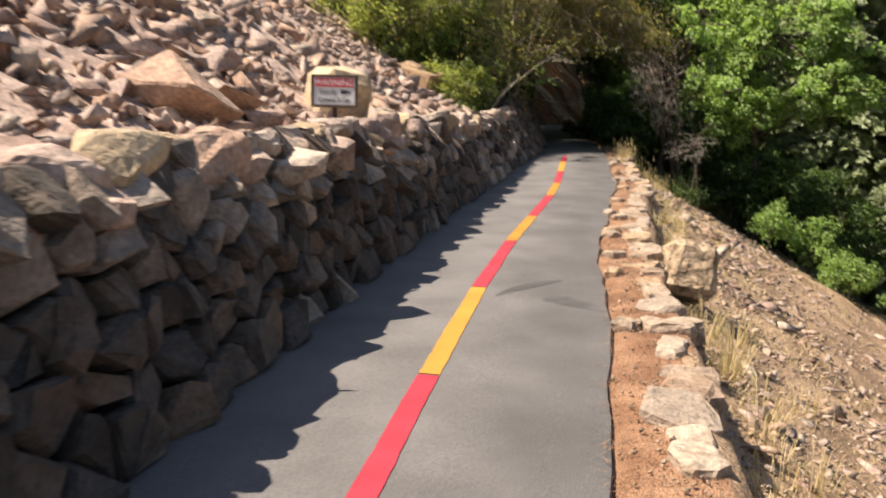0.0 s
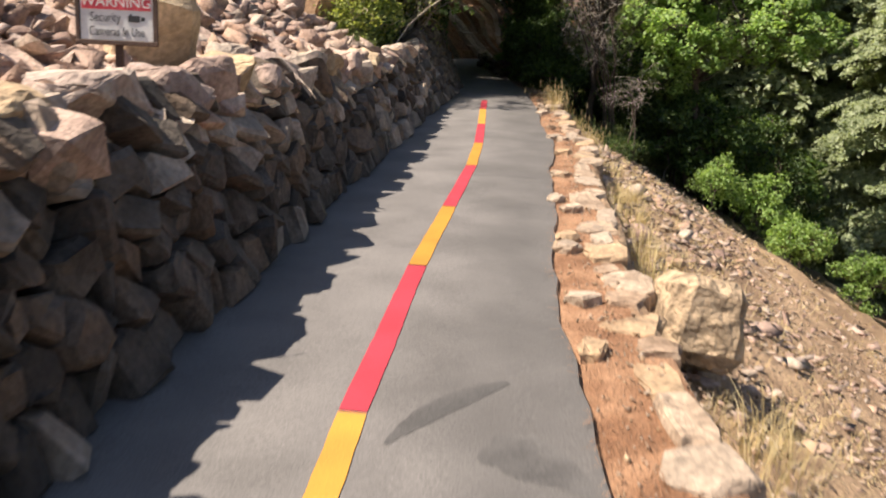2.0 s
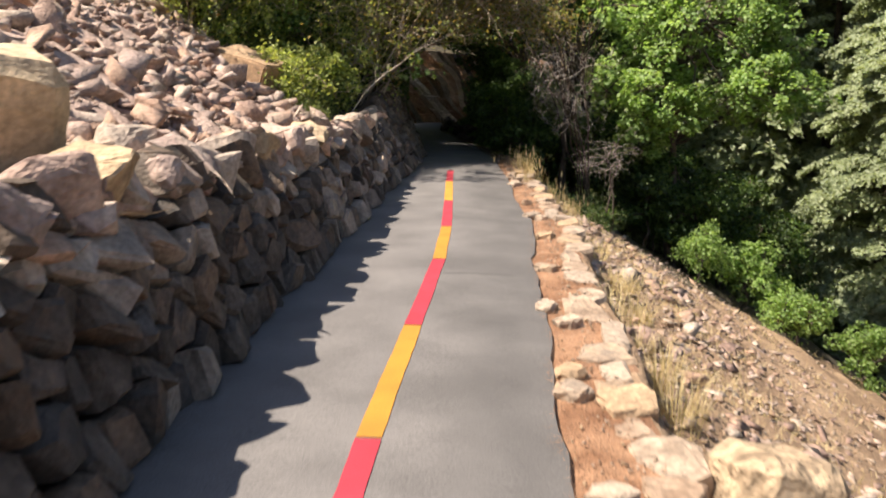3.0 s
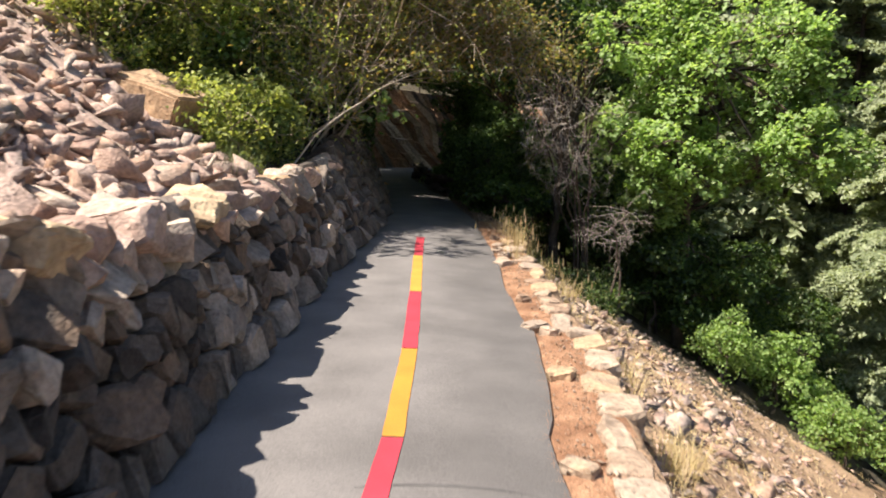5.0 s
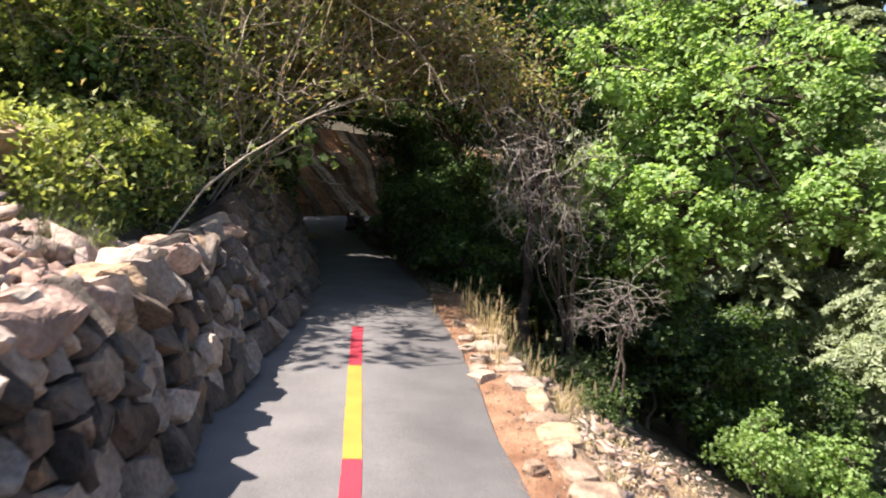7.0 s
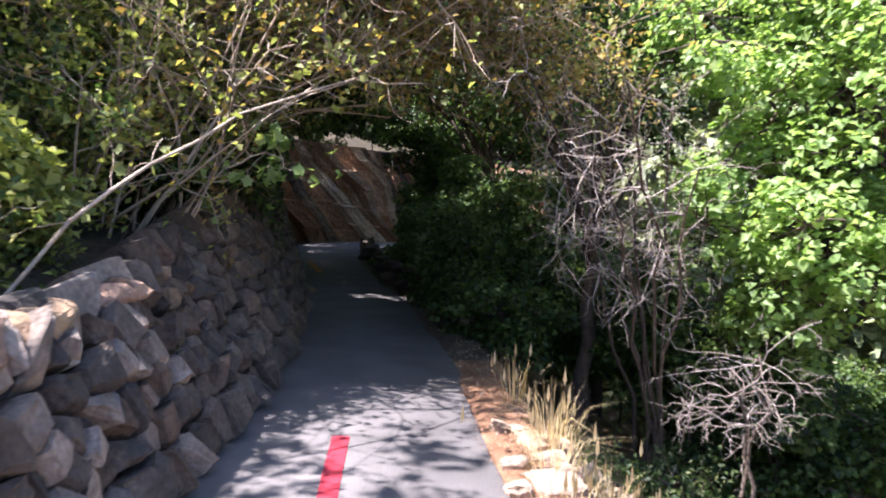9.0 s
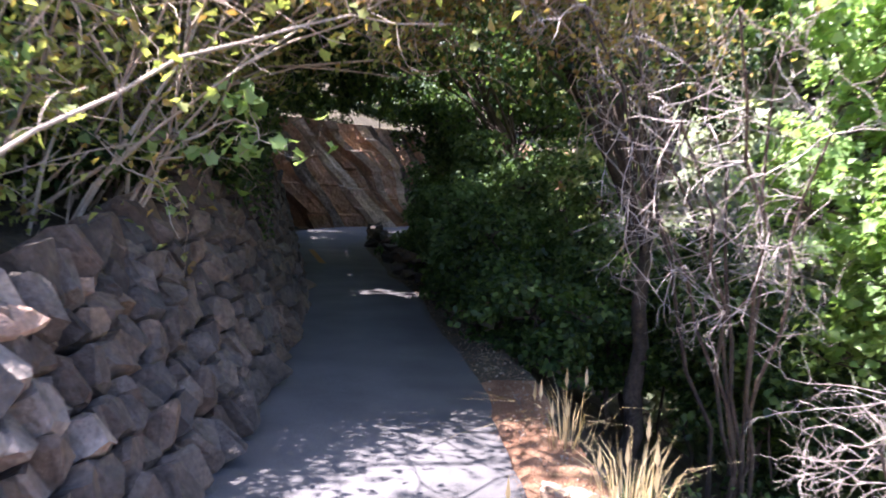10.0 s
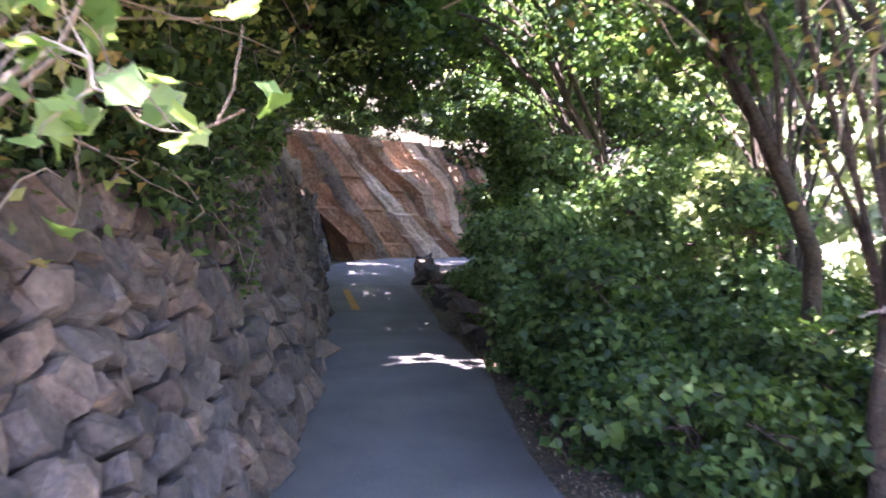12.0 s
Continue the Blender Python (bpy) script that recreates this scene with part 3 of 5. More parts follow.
def rooted(out, base=None, trim=True):
    """The twigs that hang together from the root (or from the stem 'base') and stay out of the way, with their tips."""
    on = set() if base is None else {tuple(np.round(q, 5)) for q in base}
    kept, tips = [], []
    for i, (p, rad) in enumerate(out):
        if not (base is None and i == 0) and tuple(np.round(p[0], 5)) not in on:
            continue
        if trim:
            bad = np.where(~clear(p))[0]
            if len(bad):
                p, rad = p[:bad[0]], rad[:bad[0]]
        if len(p) < 2:
            continue
        kept.append((p, rad))
        on.update(tuple(np.round(q, 5)) for q in p)
        tips += [p[-1], p[max(0, len(p) - 3)]]
    return kept, tips


def shrub(name, at, label, seed, stems=9, length=1.6, spread=0.7, lean=(0, 0, 0), rad=0.014, depth=2, kids=4, lift=0.0, kink=0.22, leaf=0.05, per=10, leaf_mat=None,
          twig_mat=None, tuft=0.12, wide=0.55, trim=True, foot=0.2, second=None, bare=1, short=1.0):
    """A shrub of many thin stems from one foot, twigs on them and loose leaves at the twigs."""
    r = np.random.default_rng(seed)
    t = thing(name, label, "shrub", at)
    tips = []
    at = np.asarray(at, float)
    for _ in range(stems):
        out = []
        a = r.uniform(0, 6.283)
        d = np.array((math.cos(a) * spread, math.sin(a) * spread, 1.0)) + lean
        p = at + (math.cos(a) * foot * r.uniform(), math.sin(a) * foot * r.uniform(), -0.08)
        grow(p, d, length * r.uniform(0.7, 1.25), rad * r.uniform(0.7, 1.2), depth, r, out, [], lift, kink, kids, bare, short)
        out, ends = rooted(out, None, trim)
        tips += ends
        if out:
            v, f = tubes(out, 3)
            put("stem", mesh_of("stem", local(v, at), f, twig_mat), t)
    if leaf_mat is not None and per:
        tips = np.array(tips)
        P = np.repeat(tips, per, axis=0) + r.normal(size=(len(tips) * per, 3)) * tuft
        Nn = r.normal(size=P.shape) * 0.65 + (0, 0, 0.3) + np.array(SUN) * 0.6
        if second is not None:
            k = r.uniform(size=len(P)) < 0.4
            leaf_part("dry_foliage", [P[k]], [Nn[k]], leaf, wide, second, t, at, r, trim=trim)
            P, Nn = P[~k], Nn[~k]
        leaf_part("foliage", [P], [Nn], leaf, wide, leaf_mat, t, at, r, trim=trim)
    return t


def fir(at, height, reach, seed, label, dens=34, needle=0.15, each=11):
    """A fir: straight trunk, drooping whorled boughs, each with flat sprays of needles."""
    r = np.random.default_rng(seed)
    t = thing("fir_tree", label, "tree", at, "firs below the path")
    at = np.asarray(at, float)
    v, f = tubes([(np.array([at + (0, 0, h) for h in np.linspace(-0.3, height, 8)]), np.linspace(0.2, 0.02, 8))], 8)
    put("trunk", mesh_of("trunk", local(v, at), f, M_BARK), t)
    boughs, pos, nrm = [], [], []
    h = 0.8
    while h < height - 0.2:
        L0 = reach * (1 - h / height) ** 0.75 + 0.15
        for k in range(6):
            a = r.uniform(0, 6.283)
            L = L0 * r.uniform(0.65, 1.1)
            o = np.array((math.cos(a), math.sin(a), 0))
            p0 = at + (0, 0, h + r.normal() * 0.1)
            b = bent(p0, p0 + o * L * 0.55 + (0, 0, 0.12 * L), p0 + o * L + (0, 0, -0.28 * L), 7, 0.015, r)
            boughs.append((b[::2], np.linspace(0.022, 0.005, 4)))
            side = np.cross(o, (0, 0, 1))
            m = int(dens * L) + 5
            for s in r.uniform(0.18, 1.0, m):
                q = b[min(6, int(s * 6))] + (b[min(6, int(s * 6) + 1)] - b[min(6, int(s * 6))]) * (s * 6 % 1)
                w = (0.42 * L * (1.1 - s) + 0.1) * r.uniform(0.5, 1.1)
                dirn = side * r.choice((-1, 1)) + o * 0.7
                n = each
                u = np.linspace(0.05, 1, n)[:, None]
                tw = q + dirn * w * u + np.array((0, 0, -0.3)) * w * u ** 2
                pos.append(tw + r.normal(size=tw.shape) * 0.025)
                nrm.append(r.normal(size=tw.shape) * 0.6 + (-0.25, -0.35, 0.2) + np.array(SUN) * 0.9)
        h += r.uniform(0.26, 0.4) * (1.15 - 0.5 * h / height)
    v, f = tubes(boughs, 3)
    put("branchwork", mesh_of("branchwork", local(v, at), f, M_BARK), t, kind="stuff")
    leaf_part("foliage", pos, nrm, needle, 0.42, M_FIR, t, at, r, trim=False)
    return t


def tuft(name, at, label, seed, n=50, h=0.35, spread=0.12, material=None, seeds=0):
    r = np.random.default_rng(seed)
    vs, fs = [], []
    for i in range(n):
        a, lean = r.uniform(0, 6.283), abs(r.normal()) * 0.75
        o = np.array((math.cos(a), math.sin(a), 0))
        base = o * spread * r.uniform(0, 1) ** 0.6
        L = h * r.uniform(0.5, 1.25)
        w = np.cross(o, (0, 0, 1)) * 0.0022
        mid, tip = base + o * lean * L * 0.35 + (0, 0, L * 0.6), base + o * lean * L * 1.1 + (0, 0, L * max(0.35, 1 - 0.3 * lean))
        k = len(vs)
        vs += [base - w, base + w, mid - w * 0.8, mid + w * 0.8, tip]
        fs += [(k, k + 1, k + 3, k + 2), (k + 2, k + 3, k + 4)]
        if i < seeds:
            k = len(vs)
            s = 0.012
            vs += [tip + (s, 0, 0), tip + (0, s, 0.02), tip + (-s, 0, 0), tip + (0, 0, 0.09), tip + (0, 0, -0.04)]
            fs += [(k, k + 1, k + 3), (k + 1, k + 2, k + 3), (k + 2, k, k + 3), (k, k + 4, k + 1), (k + 1, k + 4, k + 2), (k + 2, k + 4, k)]
    ob = put(name, mesh_of(name, vs, fs, material), label=label, category="grass", m=Matrix.Translation(at))
    return ob


# ---- single large stones ----
def boulder(at, size, seed, label, material, turn=0.0, n=16, box=0.7, name="boulder"):
    r = np.random.default_rng(seed)
    p = rock_points(r, n, box)
    v, f = hull(p / (np.abs(p).max(axis=0) * 2))
    bm = bmesh.new()
    me = bpy.data.meshes.new(name)
    vv = [bm.verts.new(q * size) for q in v]
    for g in f:
        bm.faces.new([vv[i] for i in g])
    bmesh.ops.bevel(bm, geom=list(bm.edges), offset=0.018, segments=1, affect='EDGES')
    bmesh.ops.subdivide_edges(bm, edges=list(bm.edges), cuts=2, use_grid_fill=True)
    for q in bm.verts:
        q.co += Vector(noise.noise_vector(q.co * 9 + Vector((seed, 0, 0)))) * 0.022 + Vector(noise.noise_vector(q.co * 3)) * 0.03
    bm.to_mesh(me)
    bm.free()
    me.materials.append(material)
    return put(name, me, label=label, category="rock", m=pose(*at, 0, 0, turn))


def block(at, size, turn, tilt, seed, label, material, name="block", uneven=0.07, chamfer=0.03):
    """A squared, split block with worn corners."""
    bm = bmesh.new()
    bmesh.ops.create_cube(bm, size=1.0)
    r = np.random.default_rng(seed)
    for q in bm.verts:
        q.co = Vector(np.array(q.co) * size * (1 + r.normal(size=3) * uneven))
    bmesh.ops.bevel(bm, geom=list(bm.edges), offset=chamfer, segments=2 if chamfer < 0.05 else 1, affect='EDGES')
    bmesh.ops.subdivide_edges(bm, edges=list(bm.edges), cuts=3, use_grid_fill=True)
    for q in bm.verts:
        q.co += Vector(noise.noise_vector(q.co * 6)) * 0.02 + Vector(noise.noise_vector(q.co * 2)) * 0.035
    me = bpy.data.meshes.new(name)
    bm.to_mesh(me)
    bm.free()
    me.materials.append(material)
    return put(name, me, label=label, category="rock", m=pose(*at, tilt[0], tilt[1], turn))


boulder((-2.87, 5.8, 1.38), (1.05, 0.8, 0.74), 913, "large angular tan rock with a sunlit upper facet on the scree", M_SCREE, 12, 11, 0.75)
block((-2.56, 8.75, 1.32), (0.6, 0.54, 0.72), -52, (-5, 14), 12, "large tan flat-faced rock behind the sign", M_TAN, "boulder", 0.1, 0.09)
block((1.03, 7.52, -0.14), (0.43, 0.48, 0.5), 8, (-18, 14), 13, "split tan boulder leaning below the low wall", M_SPLIT, "boulder", 0.14, 0.08)
block((-3.42, 17.5, 1.62), (0.96, 0.7, 0.66), -28, (6, 17), 4, "squared tan sandstone block lying on the scree", M_TAN, "block", 0.1)
for i, (x, y, s) in enumerate([(-2.5, 3.4, 0.5), (-2.6, 6.6, 0.45), (-2.4, 9.9, 0.6), (-3.6, 8.0, 0.6), (-3.9, 4.6, 0.7), (-4.4, 9.5, 0.6), (-2.7, 11.4, 0.45), (-3.4, 13.2, 0.5)]):
    boulder((x, y, float(ground_z(x, y)) + 0.1), (s, s * 0.75, s * 0.55), 20 + i, "angular pinkish tan rock loose on the bank", M_SCREE, i * 47, 13)
rc = np.random.default_rng(61)
yy = 0.6
for i in range(30):
    L, H = rc.uniform(0.34, 0.72), rc.uniform(0.2, 0.32) * (1.0 if yy < 10 else 0.85)
    x = float(left_x(yy) - batter(yy) * top_z(yy)) - 0.12 + rc.normal() * 0.03
    boulder((x, yy + L / 2, float(top_z(yy)) + H * 0.34), (0.46, L * 1.1, H * 1.15), 70 + i, "long rough capping stone on top of the dry-stone wall",
            (M_TAN, M_SCREE, M_SCREE, M_SCREE)[i % 4], rc.normal() * 6, 20, 0.95, "capping_block")
    yy += L * 1.03 + (rc.uniform(0.05, 0.3) if rc.uniform() < 0.4 else 0)


# ---- warning sign ----
def lettering(text, size, at, material, parent, name, squeeze=1.0):
    cu = bpy.data.curves.new("lettering", 'FONT')
    cu.body, cu.size, cu.align_x, cu.extrude = text, size, 'CENTER', 0.0008
    tmp = bpy.data.objects.new("lettering", cu)
    scene.collection.objects.link(tmp)
    bpy.context.view_layer.update()
    me = bpy.data.meshes.new_from_object(tmp.evaluated_get(bpy.context.evaluated_depsgraph_get()))
    bpy.data.objects.remove(tmp)
    me.materials.clear()
    me.materials.append(material)
    ob = put(name, me, parent)
    ob.matrix_basis = pose(*at, 90, 0, 0) @ Matrix.Diagonal((squeeze, 1, 1, 1))
    return ob


def slab_box(name, x0, x1, y0, y1, z0, z1, material, parent, label="", bevel=0.003):
    bm = bmesh.new()
    bmesh.ops.create_cube(bm, size=1.0)
    for q in bm.verts:
        q.co = Vector(((x0 + x1) / 2 + q.co.x * (x1 - x0), (y0 + y1) / 2 + q.co.y * (y1 - y0), (z0 + z1) / 2 + q.co.z * (z1 - z0)))
    bmesh.ops.bevel(bm, geom=list(bm.edges), offset=bevel, segments=1, affect='EDGES')
    me = bpy.data.meshes.new(name)
    bm.to_mesh(me)
    bm.free()
    me.materials.append(material)
    return put(name, me, parent, label)


sign = thing("warning_sign", "white and red warning sign in brown wooden frame on post", "sign", (-2.28, 7.6, 1.0))
sign.matrix_basis = pose(-2.28, 7.6, 1.0, -4, 1.5, 8)
panel = slab_box("panel", -0.195, 0.195, -0.006, 0.006, 0.31, 0.565, M_WHITE, sign)
slab_box("red_band", -0.185, 0.185, -0.011, -0.005, 0.475, 0.558, M_SIGNRED, panel, bevel=0.001)
slab_box("top_rail", -0.218, 0.218, -0.016, 0.014, 0.565, 0.59, M_FRAME, sign)
slab_box("bottom_rail", -0.218, 0.218, -0.016, 0.014, 0.285, 0.31, M_FRAME, sign)
slab_box("side_rail", -0.22, -0.195, -0.013, 0.012, 0.29, 0.585, M_FRAME, sign)
slab_box("side_rail", 0.195, 0.22, -0.013, 0.012, 0.29, 0.585, M_FRAME, sign)
slab_box("post", -0.02, 0.02, 0.014, 0.05, -0.2, 0.5, M_FRAME, sign)
lettering("WARNING", 0.078, (0, -0.0125, 0.49), M_WHITE, panel, "heading")
lettering("Security", 0.07, (-0.06, -0.008, 0.41), M_BLACK, panel, "wording", 0.72)
lettering("Cameras In Use", 0.07, (0, -0.008, 0.335), M_BLACK, panel, "wording", 0.66)
slab_box("camera_symbol", 0.06, 0.125, -0.009, -0.005, 0.412, 0.447, M_BLACK, panel, bevel=0.001)
slab_box("camera_symbol", 0.13, 0.15, -0.009, -0.005, 0.42, 0.441, M_BLACK, panel, bevel=0.001)
slab_box("camera_symbol", 0.072, 0.082, -0.009, -0.005, 0.447, 0.456, M_BLACK, panel, bevel=0.001)


# ---- orange rock face where the path bends ----
def cliff(name, corners, heights, seed, material, label, lean=0.68, nv=64):
    """A face of steeply tilted strata: beds stand proud of one another and break off in steps."""
    r = np.random.default_rng(seed)
    a, b = np.array(corners[0], float), np.array(corners[1], float)
    along = b - a
    length = np.linalg.norm(along)
    e = along / length
    out = np.cross(e, (0, 0, 1))
    beds = np.cumsum(0.1 + 0.62 * r.uniform(0, 1, 90) ** 1.8) - 6
    proud = r.uniform(-0.5, 0.5, 91)
    tone = r.integers(0, len(material), 91)
    columns = []
    for k in range(1, 90):
        lo, hi = beds[k - 1], beds[k]
        if hi < -1 or lo > length + lean * max(heights):
            continue
        m = max(2, int((hi - lo) / 0.09))
        columns += [(k, lo + (hi - lo) * q, q) for q in np.linspace(0.02, 0.98, m + 1)]
    v, bed = [], []
    for j in range(nv + 1):
        for k, s, inside in columns:
            h = heights[0] + (heights[1] - heights[0]) * min(max(s / length, 0), 1)
            h *= j / nv
            u = s - lean * h - 0.6 * noise.noise(Vector((s * 0.5, h * 0.7, seed))) - 0.05 * noise.noise(Vector((s * 2, h * 3, seed + 5)))
            p = a + e * u + np.array((0, 0, h - 0.2))
            step = math.floor(h * (0.7 + 0.5 * (k % 3)) + k * 0.37)
            broken = 0.34 * noise.noise(Vector((k * 3.7 + 0.5, step * 2.3 + 0.5, seed + 3)))
            d = proud[k] + 0.2 * (inside - 0.5) + broken + 0.25 * noise.noise(Vector((u * 0.6, h * 0.6, seed + 2)))
            d += 0.05 * noise.noise(Vector((s * 6, h * 1.2, seed + 7))) + 0.04 * noise.noise(Vector((u * 5, h * 5, seed + 9)))
            v.append(p + out * d - out * 0.32 * h)
            bed.append(k)
    nc = len(columns)
    f = [(j * nc + i, j * nc + i + 1, (j + 1) * nc + i + 1, (j + 1) * nc + i) for j in range(nv) for i in range(nc - 1)]
    me = mesh_of(name, v, f, material[0])
    for m in material[1:]:
        me.materials.append(m)
    me.polygons.foreach_set("material_index", np.array([tone[bed[q[0]]] for q in f], dtype=np.int32))
    return put(name, me, kind="structure", label=label, category="cliff")


cliff("cliff_west", ((-4.2, 37.6, 0), (7.0, 44.1, 0)), (3.5, 2.8), 5, [M_CLIFF, M_CLIFF_PALE, M_CLIFF, M_CLIFF, M_CLIFF, M_CLIFF_DARK], "orange weathered rock face with steeply tilted strata")
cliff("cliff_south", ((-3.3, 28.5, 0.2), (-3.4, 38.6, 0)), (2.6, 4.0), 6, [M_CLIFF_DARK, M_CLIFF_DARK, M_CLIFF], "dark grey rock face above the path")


# ---- trees and shrubs ----
def spread_boughs(c, rad, n, seed, low=-0.7):
    r = np.random.default_rng(seed)
    out = []
    while len(out) < n:
        d = r.normal(size=3)
        d /= np.linalg.norm(d)
        if d[2] < low:
            continue
        out.append(np.asarray(c) + d * np.asarray(rad) * r.uniform(0.55, 1.0))
    return out


MAPLE_LOBES = [((3.5, 21.3, 1.5), (1.05, 0.8, 1.25), 13), ((5.0, 20.9, 2.0), (1.3, 0.9, 1.5), 17), ((3.5, 21.6, 3.1), (1.2, 0.8, 0.8), 9), ((5.0, 21.6, 3.4), (1.2, 0.8, 0.6), 8), ((3.3, 21.3, 0.5), (0.7, 0.6, 0.7), 5), ((6.2, 21.0, 1.6), (0.8, 0.8, 1.0), 7)]
broadleaf("maple_tree", (4.6, 22.4, -2.6), [(4.6, 22.4, -2.8), (4.5, 22.2, -0.5), (4.4, 21.9, 2.8)], [q for c, rad, n in MAPLE_LOBES for q in spread_boughs(c, rad, n, int(c[0] * 100), -0.95)],
          "bright green maple with tufted, sunlit crown below the path", M_LEAF, M_BARK, 1, leaf=0.095, subs=8, per=52, rad=0.5, sub=0.2, up=0.3, low=-0.75, squash=0.95, round_tuft=0.9, sunward=1.0)
for i, (x, y, z, h) in enumerate([(4.5, 20.0, -2.1, 0.75), (5.6, 20.4, -2.6, 0.95), (6.3, 20.2, -3.2, 0.7), (6.0, 18.8, -3.4, 0.6), (7.4, 19.2, -4.2, 0.7)]):
    g = float(ground_z(x, y))
    broadleaf("sapling", (x, y, g), [(x, y, g - 0.1), (x, y, g + h * 0.6), (x + 0.05, y, g + h)], spread_boughs((x, y, g + h * 0.75), (0.36, 0.36, 0.45), 7, 30 + i, -0.8),
              "small bright green sapling at the edge of the slope", M_LEAF, M_BARK, 40 + i, leaf=0.06, subs=8, per=55, rad=0.34, sub=0.15, trunk_r=0.03, squash=1.2, round_tuft=1.0, up=0.2)

FIR_SPOTS = [(10.2, 24.2, 13, 2.8), (12.5, 21.0, 21, 3.8)]
firs = []
for i, (x, y, h, reach) in enumerate(FIR_SPOTS[:2]):
    firs.append(fir((x, y, float(ground_z(x, y))), h, reach, 60 + i, "tall grey-green fir with drooping sunlit boughs", (36, 7)[i], (0.145, 0.3)[i], (11, 7)[i]))
for i, (x, y) in enumerate([(7.4, 29.5), (13.8, 26.5), (16.8, 22.0), (5.8, 36.5), (16.5, 15.5), (11.4, 32.0)]):
    copy_thing(firs[1], pose(x, y, float(ground_z(x, y)), 0, 0, 70 * i + 30))
for i, (x, y) in enumerate([(10.6, 28.6)]):
    copy_thing(firs[0], pose(x, y, float(ground_z(x, y)) + 0.4, 0, 0, 80 * i + 50))

# canopy over the shaded stretch; 4, 6 and 7 are added to shade cliff, bushes and trunk
CANOPY = [((-3.4, 22.9), (-2.3, 23.9, 4.3), 44), ((-3.9, 28.6), (-2.5, 28.6, 4.5), 44), ((-4.6, 33.5), (-3.0, 33.2, 5.0), 40), ((-5.0, 37.2), (-3.4, 37.4, 6.0), 34), ((-5.2, 41.2), (-1.6, 40.2, 6.4), 30), ((-6.2, 25.4), (-4.8, 25.0, 6.4), 34), ((-4.2, 25.0), (-1.0, 24.3, 5.7), 4), ((-3.3, 22.2), (-0.9, 22.7, 5.0), 3), ((-4.4, 31.0), (-1.5, 30.4, 3.9), 16)]
# Crowns 0, 6 and 7 get the lighter leaf colour to look sunlit.
for i, ((x, y), c, n) in enumerate(CANOPY):
    g = float(ground_z(x, y))
    broadleaf("overhanging_tree", (x, y, g), [(x, y, g - 0.2), (x + 0.5, y + 0.1, g + 1.6), (c[0] - 0.8, c[1], c[2] + 0.4)], spread_boughs(c, (2.2, 2.0 if i == 0 else 2.5, 1.3), n if i == 0 else n + 14, 80 + i),
              "green tree on the bank arching over the path", M_LIT_LEAF if i in (0, 6, 7) else M_SHADE_LEAF, M_BARK, 80 + i, leaf=0.135, subs=9, per=60, rad=0.75, sub=0.36, trunk_r=0.09, low=-0.9)
# Added tree out of view; its sparse crown throws dapples on the path.
g = float(ground_z(-7.2, 18.8))
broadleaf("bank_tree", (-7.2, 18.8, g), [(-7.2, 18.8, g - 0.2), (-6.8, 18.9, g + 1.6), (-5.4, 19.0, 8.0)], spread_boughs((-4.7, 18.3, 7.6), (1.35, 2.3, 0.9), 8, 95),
          "open-crowned tree added high on the bank, out of view, to dapple the path", M_SHADE_LEAF, M_BARK, 95, leaf=0.14, subs=6, per=13, rad=0.7, sub=0.27, trunk_r=0.09)
SHADE = [((2.15, 23.0), (2.3, 23.6, 3.9), 14, [(0.1, 0, 1.3), (0.35, 0.2, 3.2)]), ((3.4, 26.6), (2.6, 26.8, 3.6), 22, [(0, 0, 2.0), (-0.4, 0, 4.0)]), ((2.9, 24.9), (0.6, 24.6, 4.7), 15, [(-0.2, 0, 2.6), (-1.4, 0, 5.2)]), ((2.6, 29.4), (0.2, 29.2, 4.6), 15, [(-0.2, 0, 2.6), (-1.4, 0, 5.0)]), ((2.4, 31.6), (1.8, 31.6, 3.2), 22, [(0, 0, 2), (-0.4, 0, 4)]), ((3.0, 35.6), (1.6, 35.4, 3.9), 26, [(0, 0, 2.4), (-0.8, 0, 4.4)])]
for i, ((x, y), c, n, bends) in enumerate(SHADE):
    g = float(ground_z(x, y))
    broadleaf("shade_tree", (x, y, g), [(x, y, g - 0.2)] + [(x + a, y + b, g + d) for a, b, d in bends], spread_boughs(c, (1.9, 1.8, 1.7), n, 90 + i),
              "dark-trunked tree in leaf standing just below the path", M_SHADE_LEAF, M_BARK, 90 + i, leaf=0.1, subs=8, per=75, rad=0.65, sub=0.32, trunk_r=0.1, low=-0.95)
